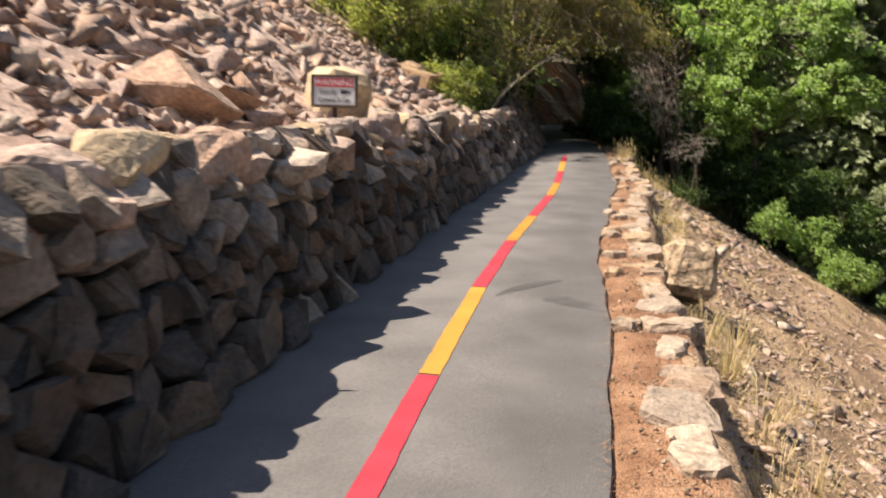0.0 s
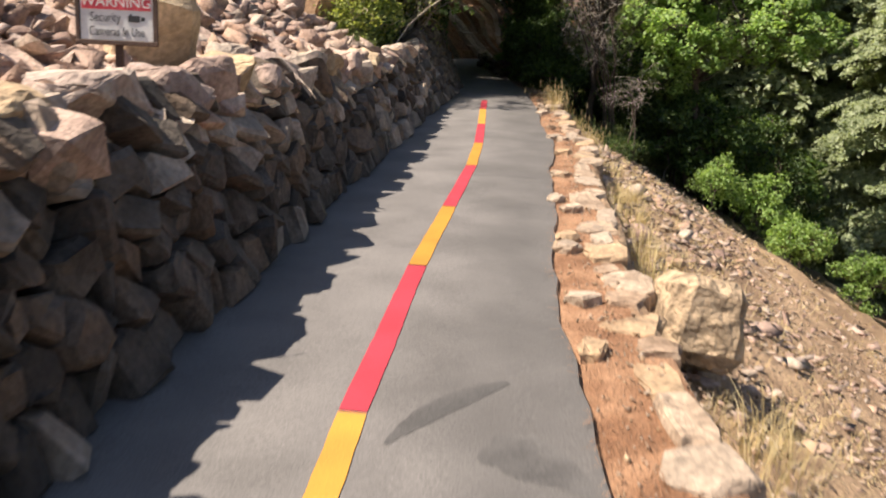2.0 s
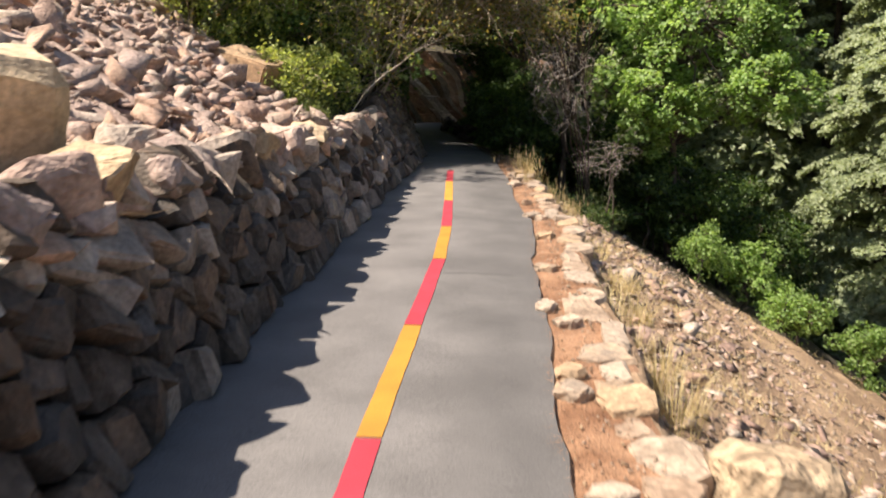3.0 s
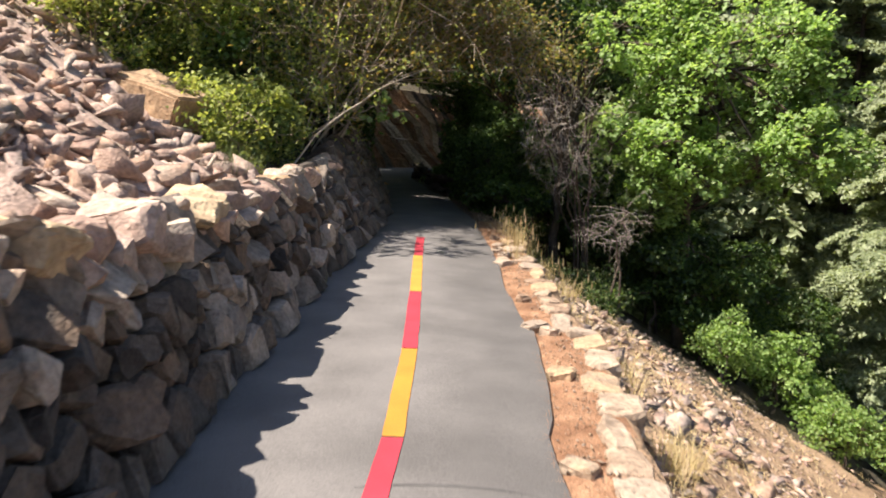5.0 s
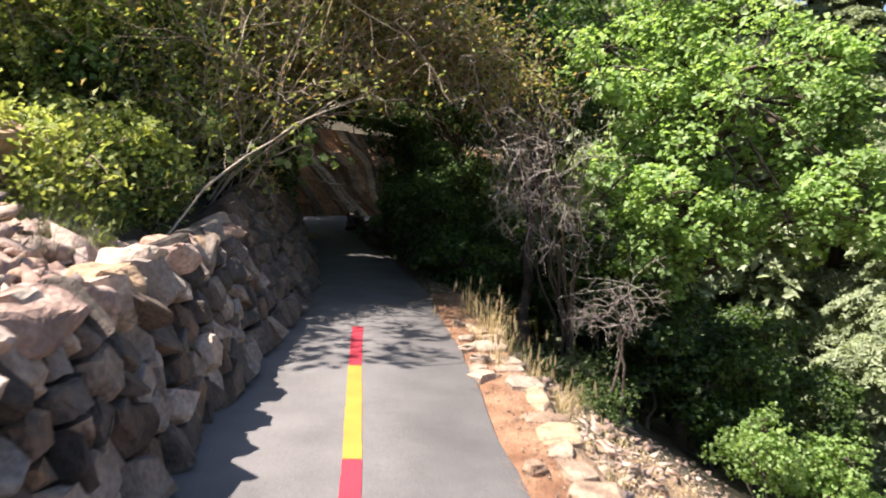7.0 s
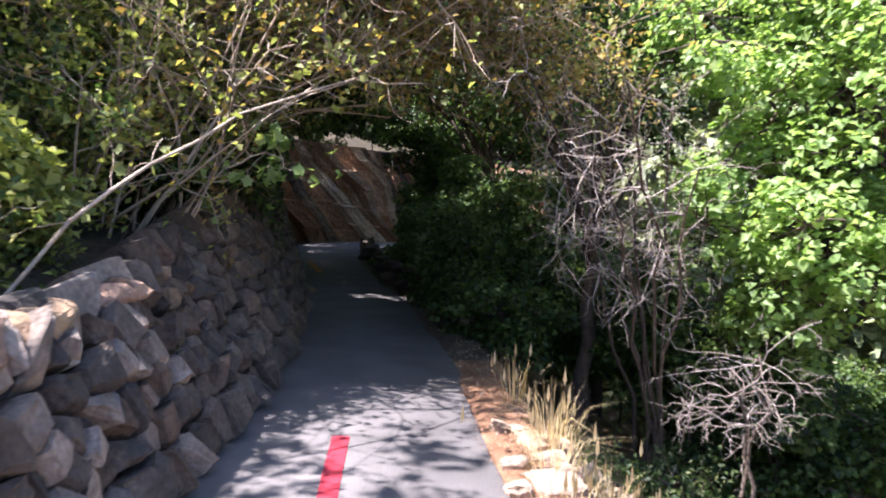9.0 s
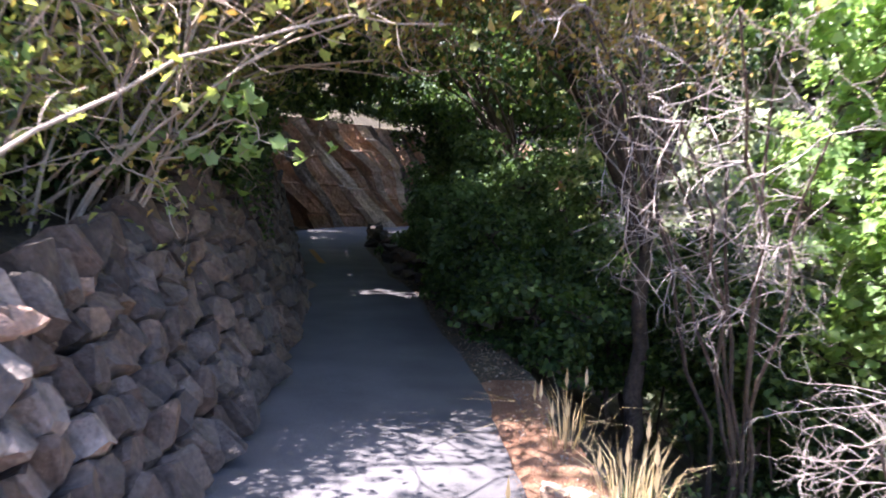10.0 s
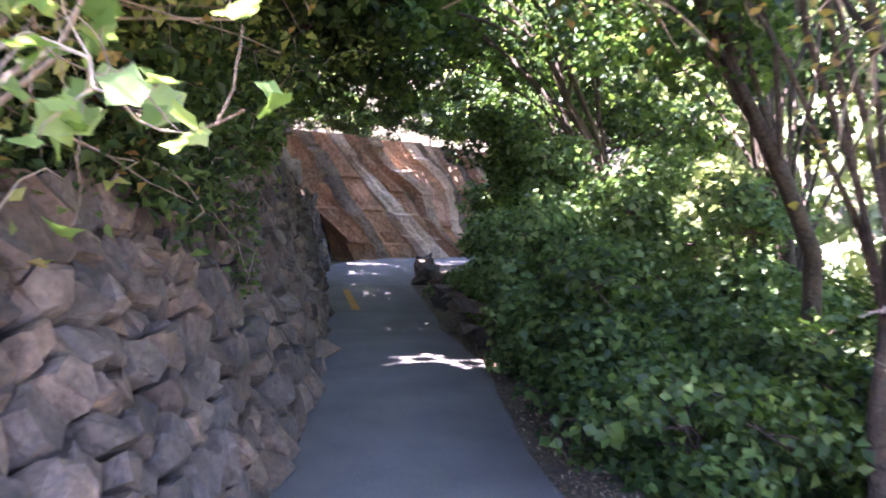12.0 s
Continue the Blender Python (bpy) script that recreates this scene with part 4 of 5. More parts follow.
# Bushes at y 25.8 to 36 are coloured as if sunlit, the others as shaded.
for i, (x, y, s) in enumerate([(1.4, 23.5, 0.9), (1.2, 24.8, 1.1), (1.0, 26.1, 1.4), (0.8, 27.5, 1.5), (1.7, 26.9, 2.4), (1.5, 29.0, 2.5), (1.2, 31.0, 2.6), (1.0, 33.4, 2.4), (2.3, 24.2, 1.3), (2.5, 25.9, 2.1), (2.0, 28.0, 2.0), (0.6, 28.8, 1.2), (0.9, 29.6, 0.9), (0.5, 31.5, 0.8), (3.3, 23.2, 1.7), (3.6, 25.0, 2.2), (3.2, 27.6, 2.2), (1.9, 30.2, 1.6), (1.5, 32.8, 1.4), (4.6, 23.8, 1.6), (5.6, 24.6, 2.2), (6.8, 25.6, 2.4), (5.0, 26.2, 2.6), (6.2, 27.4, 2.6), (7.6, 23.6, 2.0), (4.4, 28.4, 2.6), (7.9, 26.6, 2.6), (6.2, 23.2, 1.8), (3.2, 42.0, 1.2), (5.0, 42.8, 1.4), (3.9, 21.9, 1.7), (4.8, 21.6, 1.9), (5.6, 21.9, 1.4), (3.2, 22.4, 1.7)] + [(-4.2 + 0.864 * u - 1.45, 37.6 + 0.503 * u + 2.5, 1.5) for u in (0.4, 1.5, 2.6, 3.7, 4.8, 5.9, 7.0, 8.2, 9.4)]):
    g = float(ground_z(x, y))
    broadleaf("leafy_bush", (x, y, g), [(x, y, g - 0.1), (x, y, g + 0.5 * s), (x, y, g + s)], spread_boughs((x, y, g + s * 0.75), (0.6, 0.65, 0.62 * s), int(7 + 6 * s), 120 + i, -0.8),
              "dense dark green bush crowding the path edge", M_LIT_LEAF if 25.8 < y < 36 and x < 3 else M_SHADE_LEAF, M_BARK, 120 + i, leaf=0.083, subs=7, per=48, rad=0.34, sub=0.2, trunk_r=0.03)

# shrubs on the bank above the wall, at the mouth of the shaded stretch
BANK = [(-2.6, 21.2, 1.2), (-2.5, 18.5, 0.5), (-2.5, 19.3, 0.5), (-2.8, 18.9, 0.5), (-2.8, 17.7, 0.6), (-3.8, 19.3, 0.9), (-4.6, 18.9, 1.6), (-3.5, 20.7, 1.5), (-4.4, 20.4, 1.5), (-5.3, 20.1, 2.1), (-2.5, 22.0, 1.4), (-3.6, 21.9, 2.0), (-6.6, 21.2, 2.1), (-5.2, 22.4, 2.3), (-8.2, 22.4, 2.3), (-7, 24, 2.4), (-1.95, 22.6, 1.0), (-2.1, 23.8, 1.1), (-2.3, 25.2, 1.2), (-2.5, 26.8, 1.3), (-3.2, 24.6, 1.6), (-3.4, 26.4, 1.6)]
# Shrubs deeper in, past y=21.6, use the leaf colour that imitates shade.
for i, (x, y, L) in enumerate(BANK):
    g = float(ground_z(x, y))
    shrub("bank_shrub", (x, y, g), "tangled olive-green shrub with pale stems on the bank", 150 + i, stems=10, length=L, spread=0.55, lean=(0.25, -0.15, 0), depth=2, kids=4,
          leaf=0.075, per=8 if x > -3.2 and y < 20.5 else 17, leaf_mat=M_SHADE_LEAF if y > 21.6 and x > -2.7 else M_OLIVE, twig_mat=M_TWIG, tuft=0.085, wide=0.6, second=M_SHADE_LEAF if i % 2 else None)
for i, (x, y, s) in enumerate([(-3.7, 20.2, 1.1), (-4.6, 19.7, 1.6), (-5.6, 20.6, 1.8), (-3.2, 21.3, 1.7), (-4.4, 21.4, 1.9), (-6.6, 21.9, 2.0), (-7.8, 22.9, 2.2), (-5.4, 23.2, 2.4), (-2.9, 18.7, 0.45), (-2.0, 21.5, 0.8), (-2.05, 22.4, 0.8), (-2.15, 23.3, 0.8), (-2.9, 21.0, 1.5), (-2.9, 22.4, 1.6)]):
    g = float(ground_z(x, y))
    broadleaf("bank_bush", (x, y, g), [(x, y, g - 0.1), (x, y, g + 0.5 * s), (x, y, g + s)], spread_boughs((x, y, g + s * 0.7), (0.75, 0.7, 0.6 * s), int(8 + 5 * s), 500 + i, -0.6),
              "rounded green bush on the bank above the wall", M_SHADE_LEAF if i > 8 else (M_LEAF, M_OLIVE, M_OLIVE)[i % 3], M_BARK, 500 + i, leaf=0.085, subs=7, per=50, rad=0.36, sub=0.19, trunk_r=0.03, up=0.3, sunward=0.5)
# arching stems over the path
for i, (x, y, lean, L) in enumerate([(-2.0, 20.9, (0.75, 0.0, 0.25), 3.2), (-2.1, 21.0, (0.85, 0.1, 0.3), 3.3), (-2.6, 20.9, (0.6, -0.05, 0.5), 3.2), (-2.2, 21.2, (0.9, 0.0, 0.35), 3.4), (-2.5, 20.6, (0.5, 0.0, 0.6), 3.8)]):
    g = float(ground_z(x, y))
    shrub("arching_shrub", (x, y, g + 0.02), "shrub with long bare stems and dry leaves arching over the path", 180 + i, stems=6, length=L, spread=0.5, lean=lean, rad=0.016, depth=2, kids=6,
          lift=-0.06, kink=0.25, foot=0.5, leaf=0.07, per=3, leaf_mat=M_OLIVE, twig_mat=M_TWIG, tuft=0.14, wide=0.6, second=M_RUST)


def arch_shrub(root, end, rise, stems, seed, green):
    """Long stems that spring from the bank, bow over the path and carry twigs and small dry leaves."""
    r = np.random.default_rng(seed)
    g = float(ground_z(root[0], root[1]))
    at = (root[0], root[1], g)
    t = thing("arching_shrub", "shrub with bowed stems and olive and rusty leaves over the path", "shrub", at)
    tips = []
    for _ in range(stems):
        p0 = np.array((root[0] + r.normal() * 0.25, root[1] + r.normal() * 0.2, g - 0.06))
        p2 = np.asarray(end, float) + r.normal(size=3) * (0.45, 0.4, 0.22)
        top = p0 * 0.55 + p2 * 0.45
        p = bent(p0, (top[0] - 0.3, top[1] + r.normal() * 0.3, rise + r.normal() * 0.45), p2, 14, 0.035, r)
        out = [(p, np.linspace(0.017, 0.006, 14))]
        for k in range(3, 14):
            for _ in range(3):
                grow(p[k], r.normal(size=3) + (0.1, -0.1, 0.15), r.uniform(0.3, 0.75), 0.006, 1, r, out, [], -0.03, 0.28, 4)
        out, ends = rooted(out)
        if out:
            tips += ends
            v, f = tubes(out, 3)
            put("stem", mesh_of("stem", local(v, at), f, M_TWIG), t)
    tips = np.array(tips)
    P = np.repeat(tips, 3, axis=0) + r.normal(size=(len(tips) * 3, 3)) * 0.09
    nrm = r.normal(size=P.shape) * 0.55 + (0, -0.2, 0.2) + np.array(SUN) * 0.6
    dry = r.uniform(size=len(P)) < np.clip(0.15 + 0.25 * (P[:, 0] + 1.6), 0.1, 0.6)
    leaf_part("foliage", [P[~dry]], [nrm[~dry]], 0.065, 0.6, green, t, at, r)
    leaf_part("dry_foliage", [P[dry]], [nrm[dry]], 0.06, 0.6, M_RUST, t, at, r)


# Shrubs 2 and 5 carry leaves coloured as if in shade.
for i, (root, end, rise) in enumerate([((-2.4, 21.1), (0.5, 21.3, 2.85), 4.3), ((-2.4, 21.4), (1.2, 21.3, 2.75), 4.6), ((-2.3, 21.3), (1.7, 21.2, 2.5), 5.0), ((-2.9, 21.1), (0.0, 21.3, 3.4), 5.0), ((-2.8, 21.5), (1.0, 21.6, 3.3), 5.6), ((-2.3, 21.9), (0.6, 22.0, 2.8), 4.8)]):
    arch_shrub(root, end, rise, 6, 600 + i, M_SHADE_LEAF if i in (2, 5) else M_OLIVE)


def dead_tangle(root, centre, rad, n, seed):
    """A bare shrub: a few crooked stems that end in a thick tangle of dead twigs."""
    rr = np.random.default_rng(seed)
    g = float(ground_z(root[0], root[1]))
    at = (root[0], root[1], g)
    t = thing("dead_shrub", "tangle of bare silvery dead twigs arching beside the path", "shrub", at)
    for k in range(n):
        end = np.asarray(centre) + rr.normal(size=3) * rad * (1, 1, 0.8) * 0.55
        p0 = np.array((root[0] + rr.normal() * 0.08, root[1] + rr.normal() * 0.08, g - 0.05))
        p = bent(p0, (p0 * 0.6 + end * 0.4) + (0.15, 0, 0.7), end, 10, 0.035, rr)
        stem = t
        if clear(p).all():
            v, f = tubes([(p, np.linspace(0.02, 0.008, 10))], 5)
            stem = put("stem", mesh_of("stem", local(v, at), f, M_BARK), t)
        out, tips = [], []
        for _ in range(14):
            grow(p[rr.integers(5, 10)], rr.normal(size=3) + (-0.2, 0, 0.05), rr.uniform(0.3, 0.65), 0.0048, 2, rr, out, tips, -0.03, 0.3, 3)
        out, _ = rooted(out, p)
        if out:
            v, f = tubes(out, 3)
            put("twig_tangle", mesh_of("twig_tangle", local(v, at), f, M_DEAD), stem, kind="stuff")


dead_tangle((2.5, 21.2), (1.55, 19.9, 2.15), (0.55, 0.5, 0.4), 5, 201)
dead_tangle((2.6, 21.6), (1.5, 20.5, 2.55), (0.6, 0.5, 0.3), 4, 202)
dead_tangle((2.6, 19.9), (2.5, 19.8, 0.3), (0.5, 0.4, 0.3), 2, 204)
for i, (x, y, L) in enumerate([(2.6, 20.0, 0.35), (2.3, 20.5, 0.4)]):
    g = float(ground_z(x, y))
    shrub("low_shrub", (x, y, g), "low dusty green shrub with dry twigs on the slope", 220 + i, stems=9, length=L, spread=0.8, rad=0.008, depth=2, kids=4, leaf=0.06, per=5, leaf_mat=M_SHADE_LEAF,
          twig_mat=M_TWIG, tuft=0.07, second=M_WEED)


def hanging_branch(at, ways, label, seed, leaf_mat, leaf, n):
    """A long bough rooted on the bank that hangs out over the path, with loose leaves."""
    rr = np.random.default_rng(seed)
    t = thing("hanging_branch", label, "branch", at)
    w = np.array(ways, float)
    s = np.linspace(0, 1, 12)
    p = np.stack([np.interp(s, np.linspace(0, 1, len(w)), w[:, i]) for i in range(3)], 1) + rr.normal(size=(12, 3)) * 0.025
    v, f = tubes([(p, np.linspace(0.013, 0.004, 12))], 6)
    stem = put("stem", mesh_of("stem", local(v, at), f, M_TWIG), t)
    out, tips = [], []
    for k in range(2, 12):
        for _ in range(2):
            grow(p[k], rr.normal(size=3) + (0, 0.2, 0.1), rr.uniform(0.15, 0.4), 0.004, 1, rr, out, tips, 0, 0.25, 2)
    v, f = tubes(out, 3)
    put("twig_tangle", mesh_of("twig_tangle", local(v, at), f, M_TWIG), stem, kind="stuff")
    tips = np.array(tips)
    P = tips[rr.integers(len(tips), size=n)] + rr.normal(size=(n, 3)) * 0.03
    v, f = lobed_leaves(P, rr.normal(size=(n, 3)) * 0.5 + (0, -0.25, 0.6), leaf, rr)
    put("foliage", mesh_of("foliage", local(v, at), f, leaf_mat), t)


hanging_branch((-1.95, 18.3, 1.0), [(-1.95, 18.3, 0.95), (-1.75, 18.45, 1.35), (-1.4, 18.7, 1.68), (-1.05, 19.1, 2.0), (-0.7, 19.6, 2.22), (-0.25, 20.1, 2.42), (0.25, 20.5, 2.48)], "pale bare branch with a few yellow-green leaves over the path", 401, M_OLIVE, 0.07, 45)
hanging_branch((-1.75, 20.9, 1.1), [(-1.75, 20.9, 1.05), (-1.35, 20.7, 1.75), (-0.95, 20.6, 1.86), (-0.75, 20.55, 1.78)], "leafy yellow-green spray hanging over the wall", 402, M_LEAF, 0.1, 90)


# far woods that close the view
def far_woods():
    r = np.random.default_rng(9)
    pos, nrm = [], []
    for _ in range(400):
        k = r.uniform()
        if k < 0.45:
            x, y = r.uniform(9, 60), r.uniform(14, 75)
        elif k < 0.75:
            x, y = r.uniform(-30, 30), r.uniform(44, 85)
        else:
            x, y = r.uniform(-34, -9), r.uniform(32, 60)
        if math.hypot(x - 4, y - 15) < 17:
            continue
        z = float(ground_z(x, y))
        h = r.uniform(3, 9)
        for _ in range(7):
            s = r.uniform(0.8, 1.7)
            p, n = clump((x + r.normal() * 1.1, y + r.normal() * 1.1, z + h * r.uniform(0.15, 1.0)), (s, s, s * 0.8), 42, r)
            pos.append(p)
            nrm.append(n)
    v, f = leaves(np.concatenate(pos), np.concatenate(nrm), 0.4, 0.75, r)
    put("far_woods", mesh_of("far_woods", v, f, M_WOODS), kind="stuff", label="mixed green woodland covering the far hillsides", category="woods")


far_woods()

# ---- grasses ----
r = np.random.default_rng(21)
for i, (x, y, n, h) in enumerate([(1.12, 19.3, 90, 0.4), (1.0, 18.7, 70, 0.33), (1.3, 19.8, 60, 0.42), (0.95, 17.9, 50, 0.28), (1.05, 20.4, 50, 0.4), (1.2, 8.1, 50, 0.3), (1.05, 9.0, 70, 0.4), (1.1, 9.6, 60, 0.35), (0.98, 6.2, 60, 0.35), (1.05, 5.6, 60, 0.32), (1.15, 5.0, 50, 0.3), (1.0, 10.6, 50, 0.3), (1.1, 11.6, 40, 0.25), (1.3, 6.6, 50, 0.3), (1.25, 4.2, 50, 0.3), (-2.9, 17.9, 60, 0.4), (1.45, 18.9, 70, 0.3), (1.7, 18.4, 70, 0.28), (1.6, 19.5, 60, 0.3), (1.35, 17.2, 60, 0.25), (1.9, 19.0, 60, 0.28), (1.5, 16.2, 50, 0.25), (1.5, 12.6, 50, 0.3), (1.35, 7.0, 60, 0.32), (1.6, 5.8, 60, 0.28)]):
    tuft("grass_tuft", (x, y, float(ground_z(x, y)) - 0.01), "tuft of dry straw-coloured grass", 300 + i, n, h, 0.16, M_GRASS, 6 if y > 17 else 0)
rt = np.random.default_rng(23)
for i in range(34):
    y = rt.uniform(2.2, 17)
    x = float(right_x(y)) + rt.uniform(0.66, 1.0)
    tuft("grass_tuft", (x, y, float(ground_z(x, y)) - 0.01), "tuft of dry straw-coloured grass", 360 + i, int(rt.uniform(25, 60)), rt.uniform(0.16, 0.32), 0.14, M_GRASS)
for i, (x, y) in enumerate([(1.5, 19.9), (1.4, 20.5), (-2.5, 17.5), (-2.75, 17.2), (-2.4, 18.2), (-2.9, 17.6), (-2.3, 16.4), (-2.5, 16.8), (-2.25, 17.0), (-2.35, 17.9)]):
    tuft("weed_tuft", (x, y, float(ground_z(x, y)) - 0.01), "tuft of pale green weeds by the path", 330 + i, 80, 0.28, 0.2, M_WEED)


def slope_grass():
    vs, fs, o = [], [], 0
    rr = np.random.default_rng(31)
    n = 22000
    y = rr.uniform(-1, 20, n)
    x = right_x(y) + 0.62 + rr.exponential(2.3, n)
    z = ground_z(x, y)
    a = rr.uniform(0, 6.283, n)
    L = rr.uniform(0.05, 0.16, n)
    keep = np.sin(x * 3.1) + np.sin(y * 2.3 + x) + rr.normal(size=n) * 0.6 > 0.2
    d = np.stack([np.cos(a), np.sin(a), np.zeros(n)], 1)
    s = np.stack([-np.sin(a), np.cos(a), np.zeros(n)], 1) * 0.004
    b = np.stack([x, y, z - 0.01], 1)
    t = b + d * L[:, None] * rr.uniform(0.2, 1.2, (n, 1)) + np.array((0, 0, 1)) * L[:, None] * rr.uniform(0.3, 1, (n, 1))
    v = np.stack([b - s, b + s, t], 1)[keep].reshape(-1, 3)
    put("slope_grass", mesh_of("slope_grass", v, np.arange(len(v)).reshape(-1, 3), M_GRASS), kind="stuff", label="thin dry grass scattered over the slope", category="grass")


slope_grass()


def needle_litter():
    rr = np.random.default_rng(33)
    n = 10000
    y = rr.uniform(0, 28, n)
    x = right_x(y) + rr.uniform(-0.03, 0.4, n)
    a = rr.uniform(0, 6.283, n)
    L = rr.uniform(0.03, 0.09, n)[:, None]
    d = np.stack([np.cos(a), np.sin(a), rr.normal(size=n) * 0.08], 1) * L
    s = np.stack([-np.sin(a), np.cos(a), np.zeros(n)], 1) * 0.0018
    b = np.stack([x, y, -0.012 + 0.01 * rr.uniform(size=n) + 0.022 * (x < right_x(y) + 0.02)], 1)
    v = np.stack([b - s, b + s, b + d], 1).reshape(-1, 3)
    put("needle_litter", mesh_of("needle_litter", v, np.arange(len(v)).reshape(-1, 3), M_NEEDLE), kind="stuff", label="fallen brown pine needles along the path edge", category="litter")


needle_litter()

# ---- low stone edging beside the drop ----
edging = put("wall_north", None, kind="structure", label="low dry-stone edging of pale flat slabs beside the drop", category="wall", m=Matrix.Identity(4))


def slab(r, L, W, H):
    """A flat split slab: irregular outline, chipped upper edge."""
    m = r.integers(8, 11)
    a = np.sort(np.arange(m) * 6.283 / m + r.normal(size=m) * 0.13)
    rad = r.uniform(0.9, 1.06, m)
    c, s = np.cos(a), np.sin(a)
    k = np.maximum(np.abs(c), np.abs(s)) ** 1.0
    o = np.stack([c / k * rad * W / 2, s / k * rad * L / 2], 1)
    v = []
    for scale, z in ((0.94, -H), (1.0, -H * 0.25), (0.96, -0.008), (0.8, 0.005)):
        v.append(np.column_stack([o * scale + r.normal(size=o.shape) * 0.006, z + r.normal(size=m) * 0.006 * (z > -0.05)]))
    f = []
    for q in range(3):
        f += [(q * m + i, q * m + (i + 1) % m, (q + 1) * m + (i + 1) % m, (q + 1) * m + i) for i in range(m)]
    f.append(tuple(range(3 * m, 4 * m)))
    return np.concatenate(v), f


r = np.random.default_rng(44)
y = -0.5
while y < 19.6:
    L = r.uniform(0.16, 0.56)
    W = r.uniform(0.16, 0.36)
    v, f = slab(r, L * 1.02, W, r.uniform(0.12, 0.2))
    x = float(right_x(y + L / 2)) + 0.37 + r.normal() * 0.04
    z = 0.002 + r.normal() * 0.014
    put("slab", mesh_of("slab", v, f, M_SLAB), edging, m=pose(x, y + L / 2, z, r.normal() * 3, r.normal() * 4, r.normal() * 10))
    for lower in range(2):
        v, f = slab(r, L * r.uniform(0.8, 1.1), 0.22, 0.17)
        put("slab", mesh_of("slab", v, f, M_SLAB), edging, m=pose(x + 0.01 + r.normal() * 0.02, y + L / 2 + r.normal() * 0.05, z - 0.15 - 0.15 * lower, r.normal() * 2, r.normal() * 2, r.normal() * 10))
    if r.uniform() < 0.35:
        v, f = slab(r, r.uniform(0.12, 0.2), r.uniform(0.12, 0.22), 0.08)
        put("slab", mesh_of("slab", v, f, M_SLAB), edging, m=pose(x - 0.25, y + L * r.uniform(), 0.03, r.normal() * 4, r.normal() * 4, r.uniform(0, 90)))
    y += L * r.uniform(0.88, 1.02) + (r.uniform(0.05, 0.2) if r.uniform() < 0.28 else 0)


for i in range(16):
    yy = 27.6 + i * 0.5
    for k in range(2):
        s = r.uniform(0.3, 0.5)
        v, f = ROCKS[r.integers(len(ROCKS))]
        put("edge_stone", mesh_of("edge_stone", v * s, f, M_SHADED_STONE), edging, m=pose(float(right_x(yy)) + 0.22 + r.normal() * 0.05, yy + r.normal() * 0.08, 0.08 + 0.22 * k, r.normal() * 12, r.normal() * 12, r.uniform(0, 360)))


# ---- stones of the retaining wall ----
wall = put("wall_south", None, kind="structure", label="dry-stone retaining wall of rough grey-brown stones", category="wall", m=Matrix.Identity(4))
ys = np.arange(-8, 40.1, 0.5)
core_v, core_f = [], []
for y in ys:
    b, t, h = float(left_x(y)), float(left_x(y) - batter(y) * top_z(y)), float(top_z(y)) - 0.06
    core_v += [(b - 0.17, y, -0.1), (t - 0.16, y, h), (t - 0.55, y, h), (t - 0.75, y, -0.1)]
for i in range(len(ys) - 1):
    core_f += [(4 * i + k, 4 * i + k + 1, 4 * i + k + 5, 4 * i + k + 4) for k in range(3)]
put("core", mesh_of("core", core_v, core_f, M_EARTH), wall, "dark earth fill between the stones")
r = np.random.default_rng(71)
# Paler stones gather near the top, where colour imitates sun on the wall.
rest, lit_rubble, warm, count = [], [], [], 0
for c, poly in wall_cells(0.5, 36.0, 8):
    s = wall_stone(c, poly, r)
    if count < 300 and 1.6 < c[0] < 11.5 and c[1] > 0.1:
        put("stone", mesh_of("stone", *s, M_LIT_RUBBLE if c[1] > 0.62 and r.uniform() < 0.45 else M_SHADED_STONE), wall)
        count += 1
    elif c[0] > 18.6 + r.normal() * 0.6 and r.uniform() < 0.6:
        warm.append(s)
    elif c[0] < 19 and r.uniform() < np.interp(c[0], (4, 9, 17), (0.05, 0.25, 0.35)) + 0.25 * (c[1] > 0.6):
        lit_rubble.append(s)
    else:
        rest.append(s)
put("stones", mesh_of("stones", *joined(lit_rubble), M_LIT_RUBBLE), wall, kind="stuff")
put("stones", mesh_of("stones", *joined(rest), M_SHADED_STONE), wall, kind="stuff")
put("stones", mesh_of("stones", *joined(warm), M_WARM_SHADED), wall, kind="stuff")
# loose capping stones; from y=18 a darker colour imitates the trees' shade
cap = []
y = 0.5
while y < 34:
    s = r.uniform(0.16, 0.42) * (1.0 if y < 12 else 0.75)
    v, f = CAPS[r.integers(len(CAPS))]
    x = float(left_x(y) - batter(y) * top_z(y)) - 0.1 + r.normal() * 0.06
    put("capping_stone", mesh_of("capping_stone", v * s * (1, 1.3, 0.9), f, M_SCREE if y < 18 else M_WARM_SHADED), wall,
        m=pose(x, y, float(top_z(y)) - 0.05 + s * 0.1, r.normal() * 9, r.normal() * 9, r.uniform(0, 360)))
    y += s * r.uniform(0.6, 0.95)

# ---- scree ----
scree = put("scree", None, kind="structure", label="slope of loose angular pinkish tan rock debris", category="scree", m=Matrix.Identity(4))
r = np.random.default_rng(81)
SHARED = [mesh_of("rock", *q, M_SCREE) for q in ROCKS]
spots, sizes = [], []
n = 15000
u = r.uniform(0, 1, n) ** 1.5 * 11
y = r.uniform(0.5, 25, n)
x = left_x(y) - batter(y) * top_z(y) - 0.22 - u
keep = y < 16.6 + np.minimum(u, 9) * 0.75 + r.normal(size=n) * 0.35
keep &= np.hypot(x + 3.3, y - 17.3) > 0.55
x, y, u = x[keep], y[keep], u[keep]
z = ground_z(x, y)
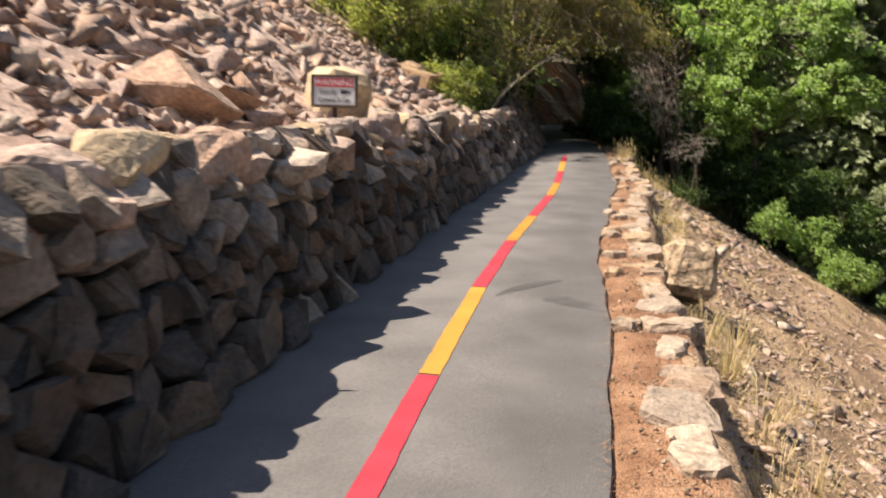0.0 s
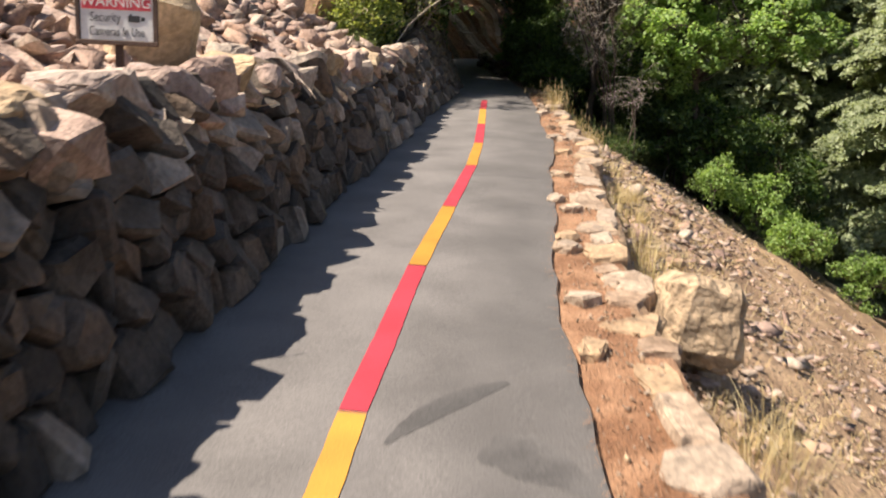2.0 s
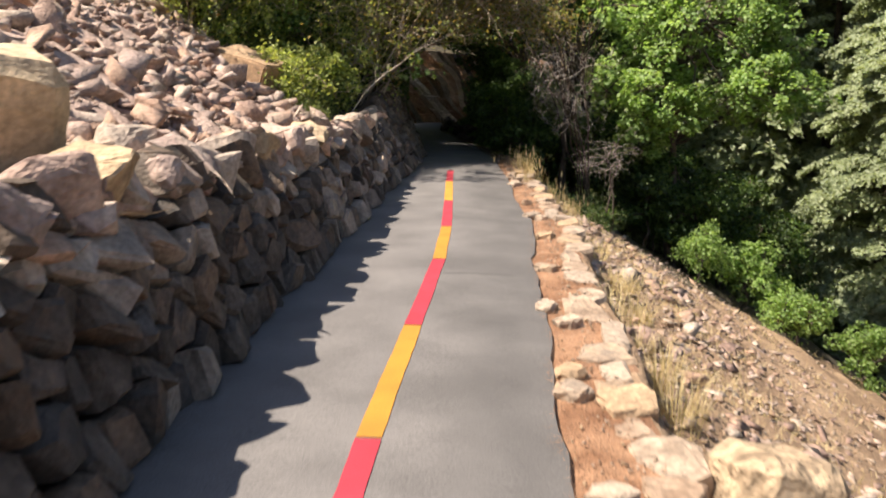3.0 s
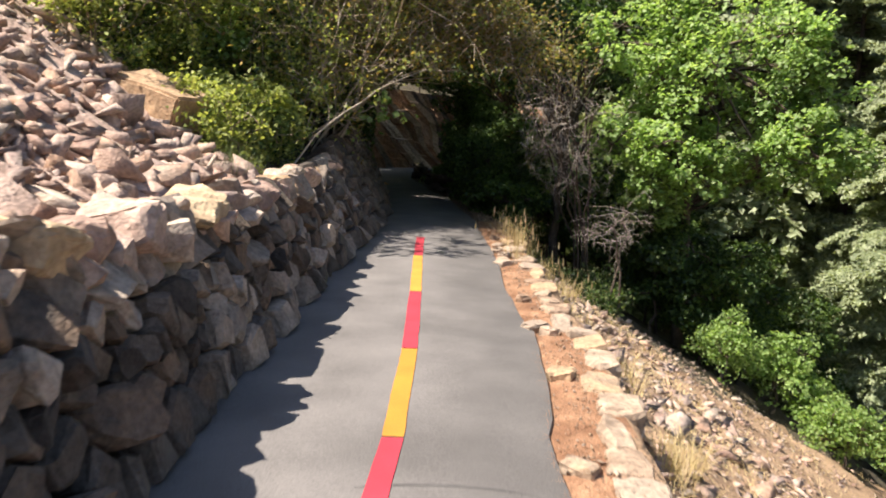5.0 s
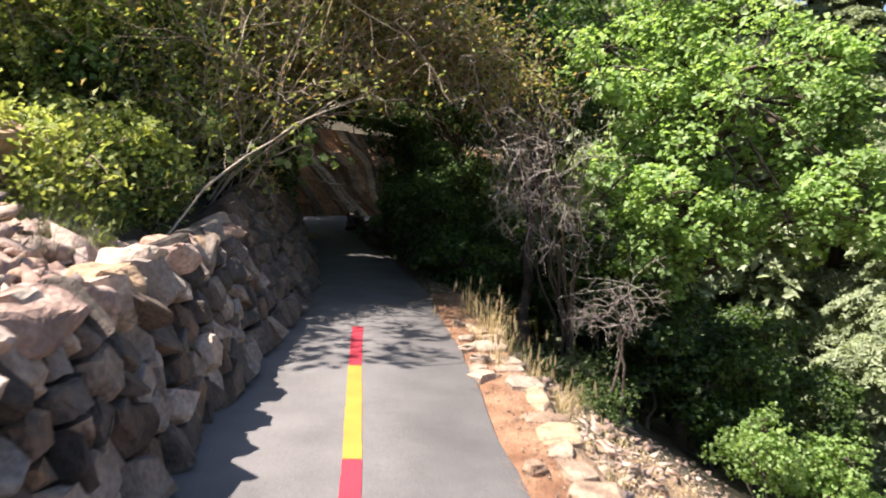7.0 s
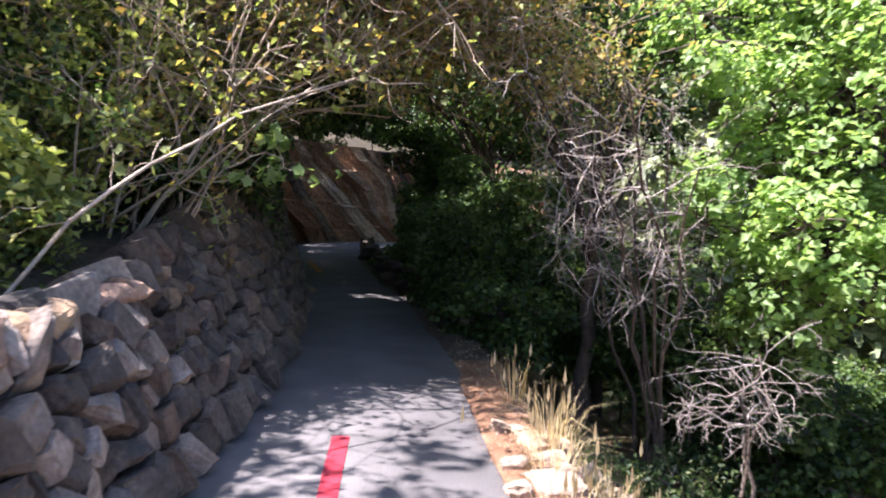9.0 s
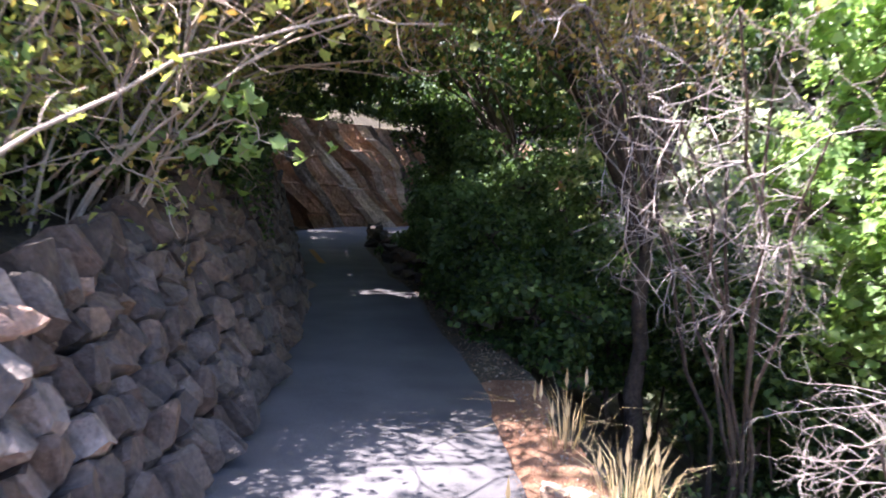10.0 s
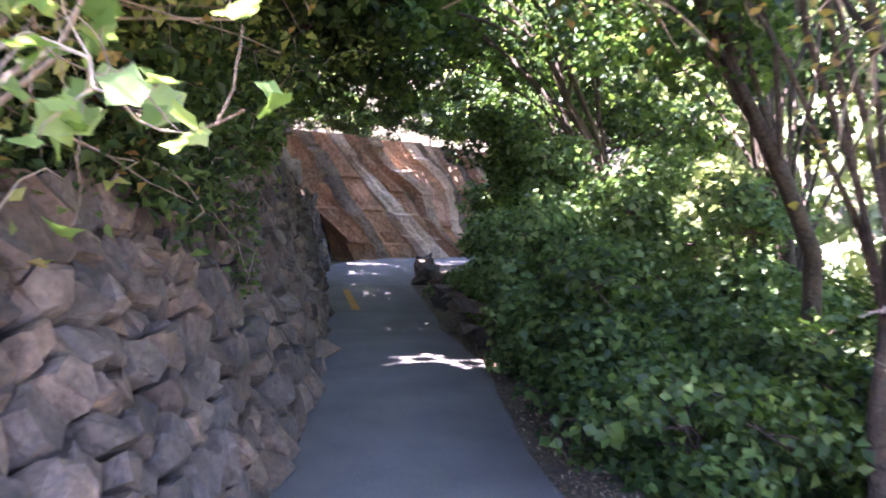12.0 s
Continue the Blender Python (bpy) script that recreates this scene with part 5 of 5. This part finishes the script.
size = np.clip(r.lognormal(-1.9, 0.5, len(x)), 0.06, 0.55)
near = (y > 1.5) & (y < 9.5) & (u < 2.2) & (size > 0.15)
k = np.where(near)[0][:300]
for i in k:
    put("rock", SHARED[r.integers(len(SHARED))], scree, m=Matrix.LocRotScale((x[i], y[i], z[i] + size[i] * 0.12), Euler((r.normal() * 0.5, r.normal() * 0.5, r.uniform(0, 6.28))), (size[i] * 1.3, size[i] * r.uniform(0.6, 1.1), size[i] * r.uniform(0.5, 1.05))))
other = np.setdiff1d(np.arange(len(x)), k)
v, f = scatter(ROCKS, np.stack([x, y, z + size * 0.12], 1)[other], size[other] * 1.2, r, 0.42, 0.8)
put("rocks", mesh_of("rocks", v, f, M_SCREE), scree, kind="stuff")

# stones and chips on the slope below
n = 5200
y = r.uniform(-2, 21, n)
w = 0.58 + r.exponential(2.6, n)
x = right_x(y) + w
size = np.clip(r.lognormal(-2.75, 0.5, n), 0.035, 0.24) * np.where((y > 9.5) & (w < 2.5), 1.5, 1.0)
v, f = scatter(ROCKS, np.stack([x, y, ground_z(x, y) + size * 0.06], 1), size * 1.25, r, 0.3, 0.5)
put("slope_stones", mesh_of("slope_stones", v, f, M_SCREE), kind="stuff", label="angular tan stones strewn over the dry slope", category="stones")
n = 15000
y = r.uniform(0, 20.5, n)
x = right_x(y) + 0.56 + r.exponential(2.3, n)
size = np.clip(r.lognormal(-3.55, 0.5, n), 0.012, 0.08)
v, f = scatter(CHIPS, np.stack([x, y, ground_z(x, y) + size * 0.12], 1), size * 1.3, r, 0.4, 0.6)
put("slope_chips", mesh_of("slope_chips", v, f, M_SLAB), kind="stuff", label="fine pale chips littering the dry slope", category="gravel")
n = 4600
y = r.uniform(0, 28, n)
x = right_x(y) + np.clip(r.normal(0.24, 0.11, n), 0.03, 0.5)
size = np.clip(r.lognormal(-4.0, 0.45, n), 0.008, 0.05)
v, f = scatter(CHIPS, np.stack([x, y, -0.012 + size * 0.25], 1), size, r, 0.5, 0.7)
put("verge_gravel", mesh_of("verge_gravel", v, f, M_SLAB), kind="stuff", label="fine pale gravel along the path edge", category="gravel")
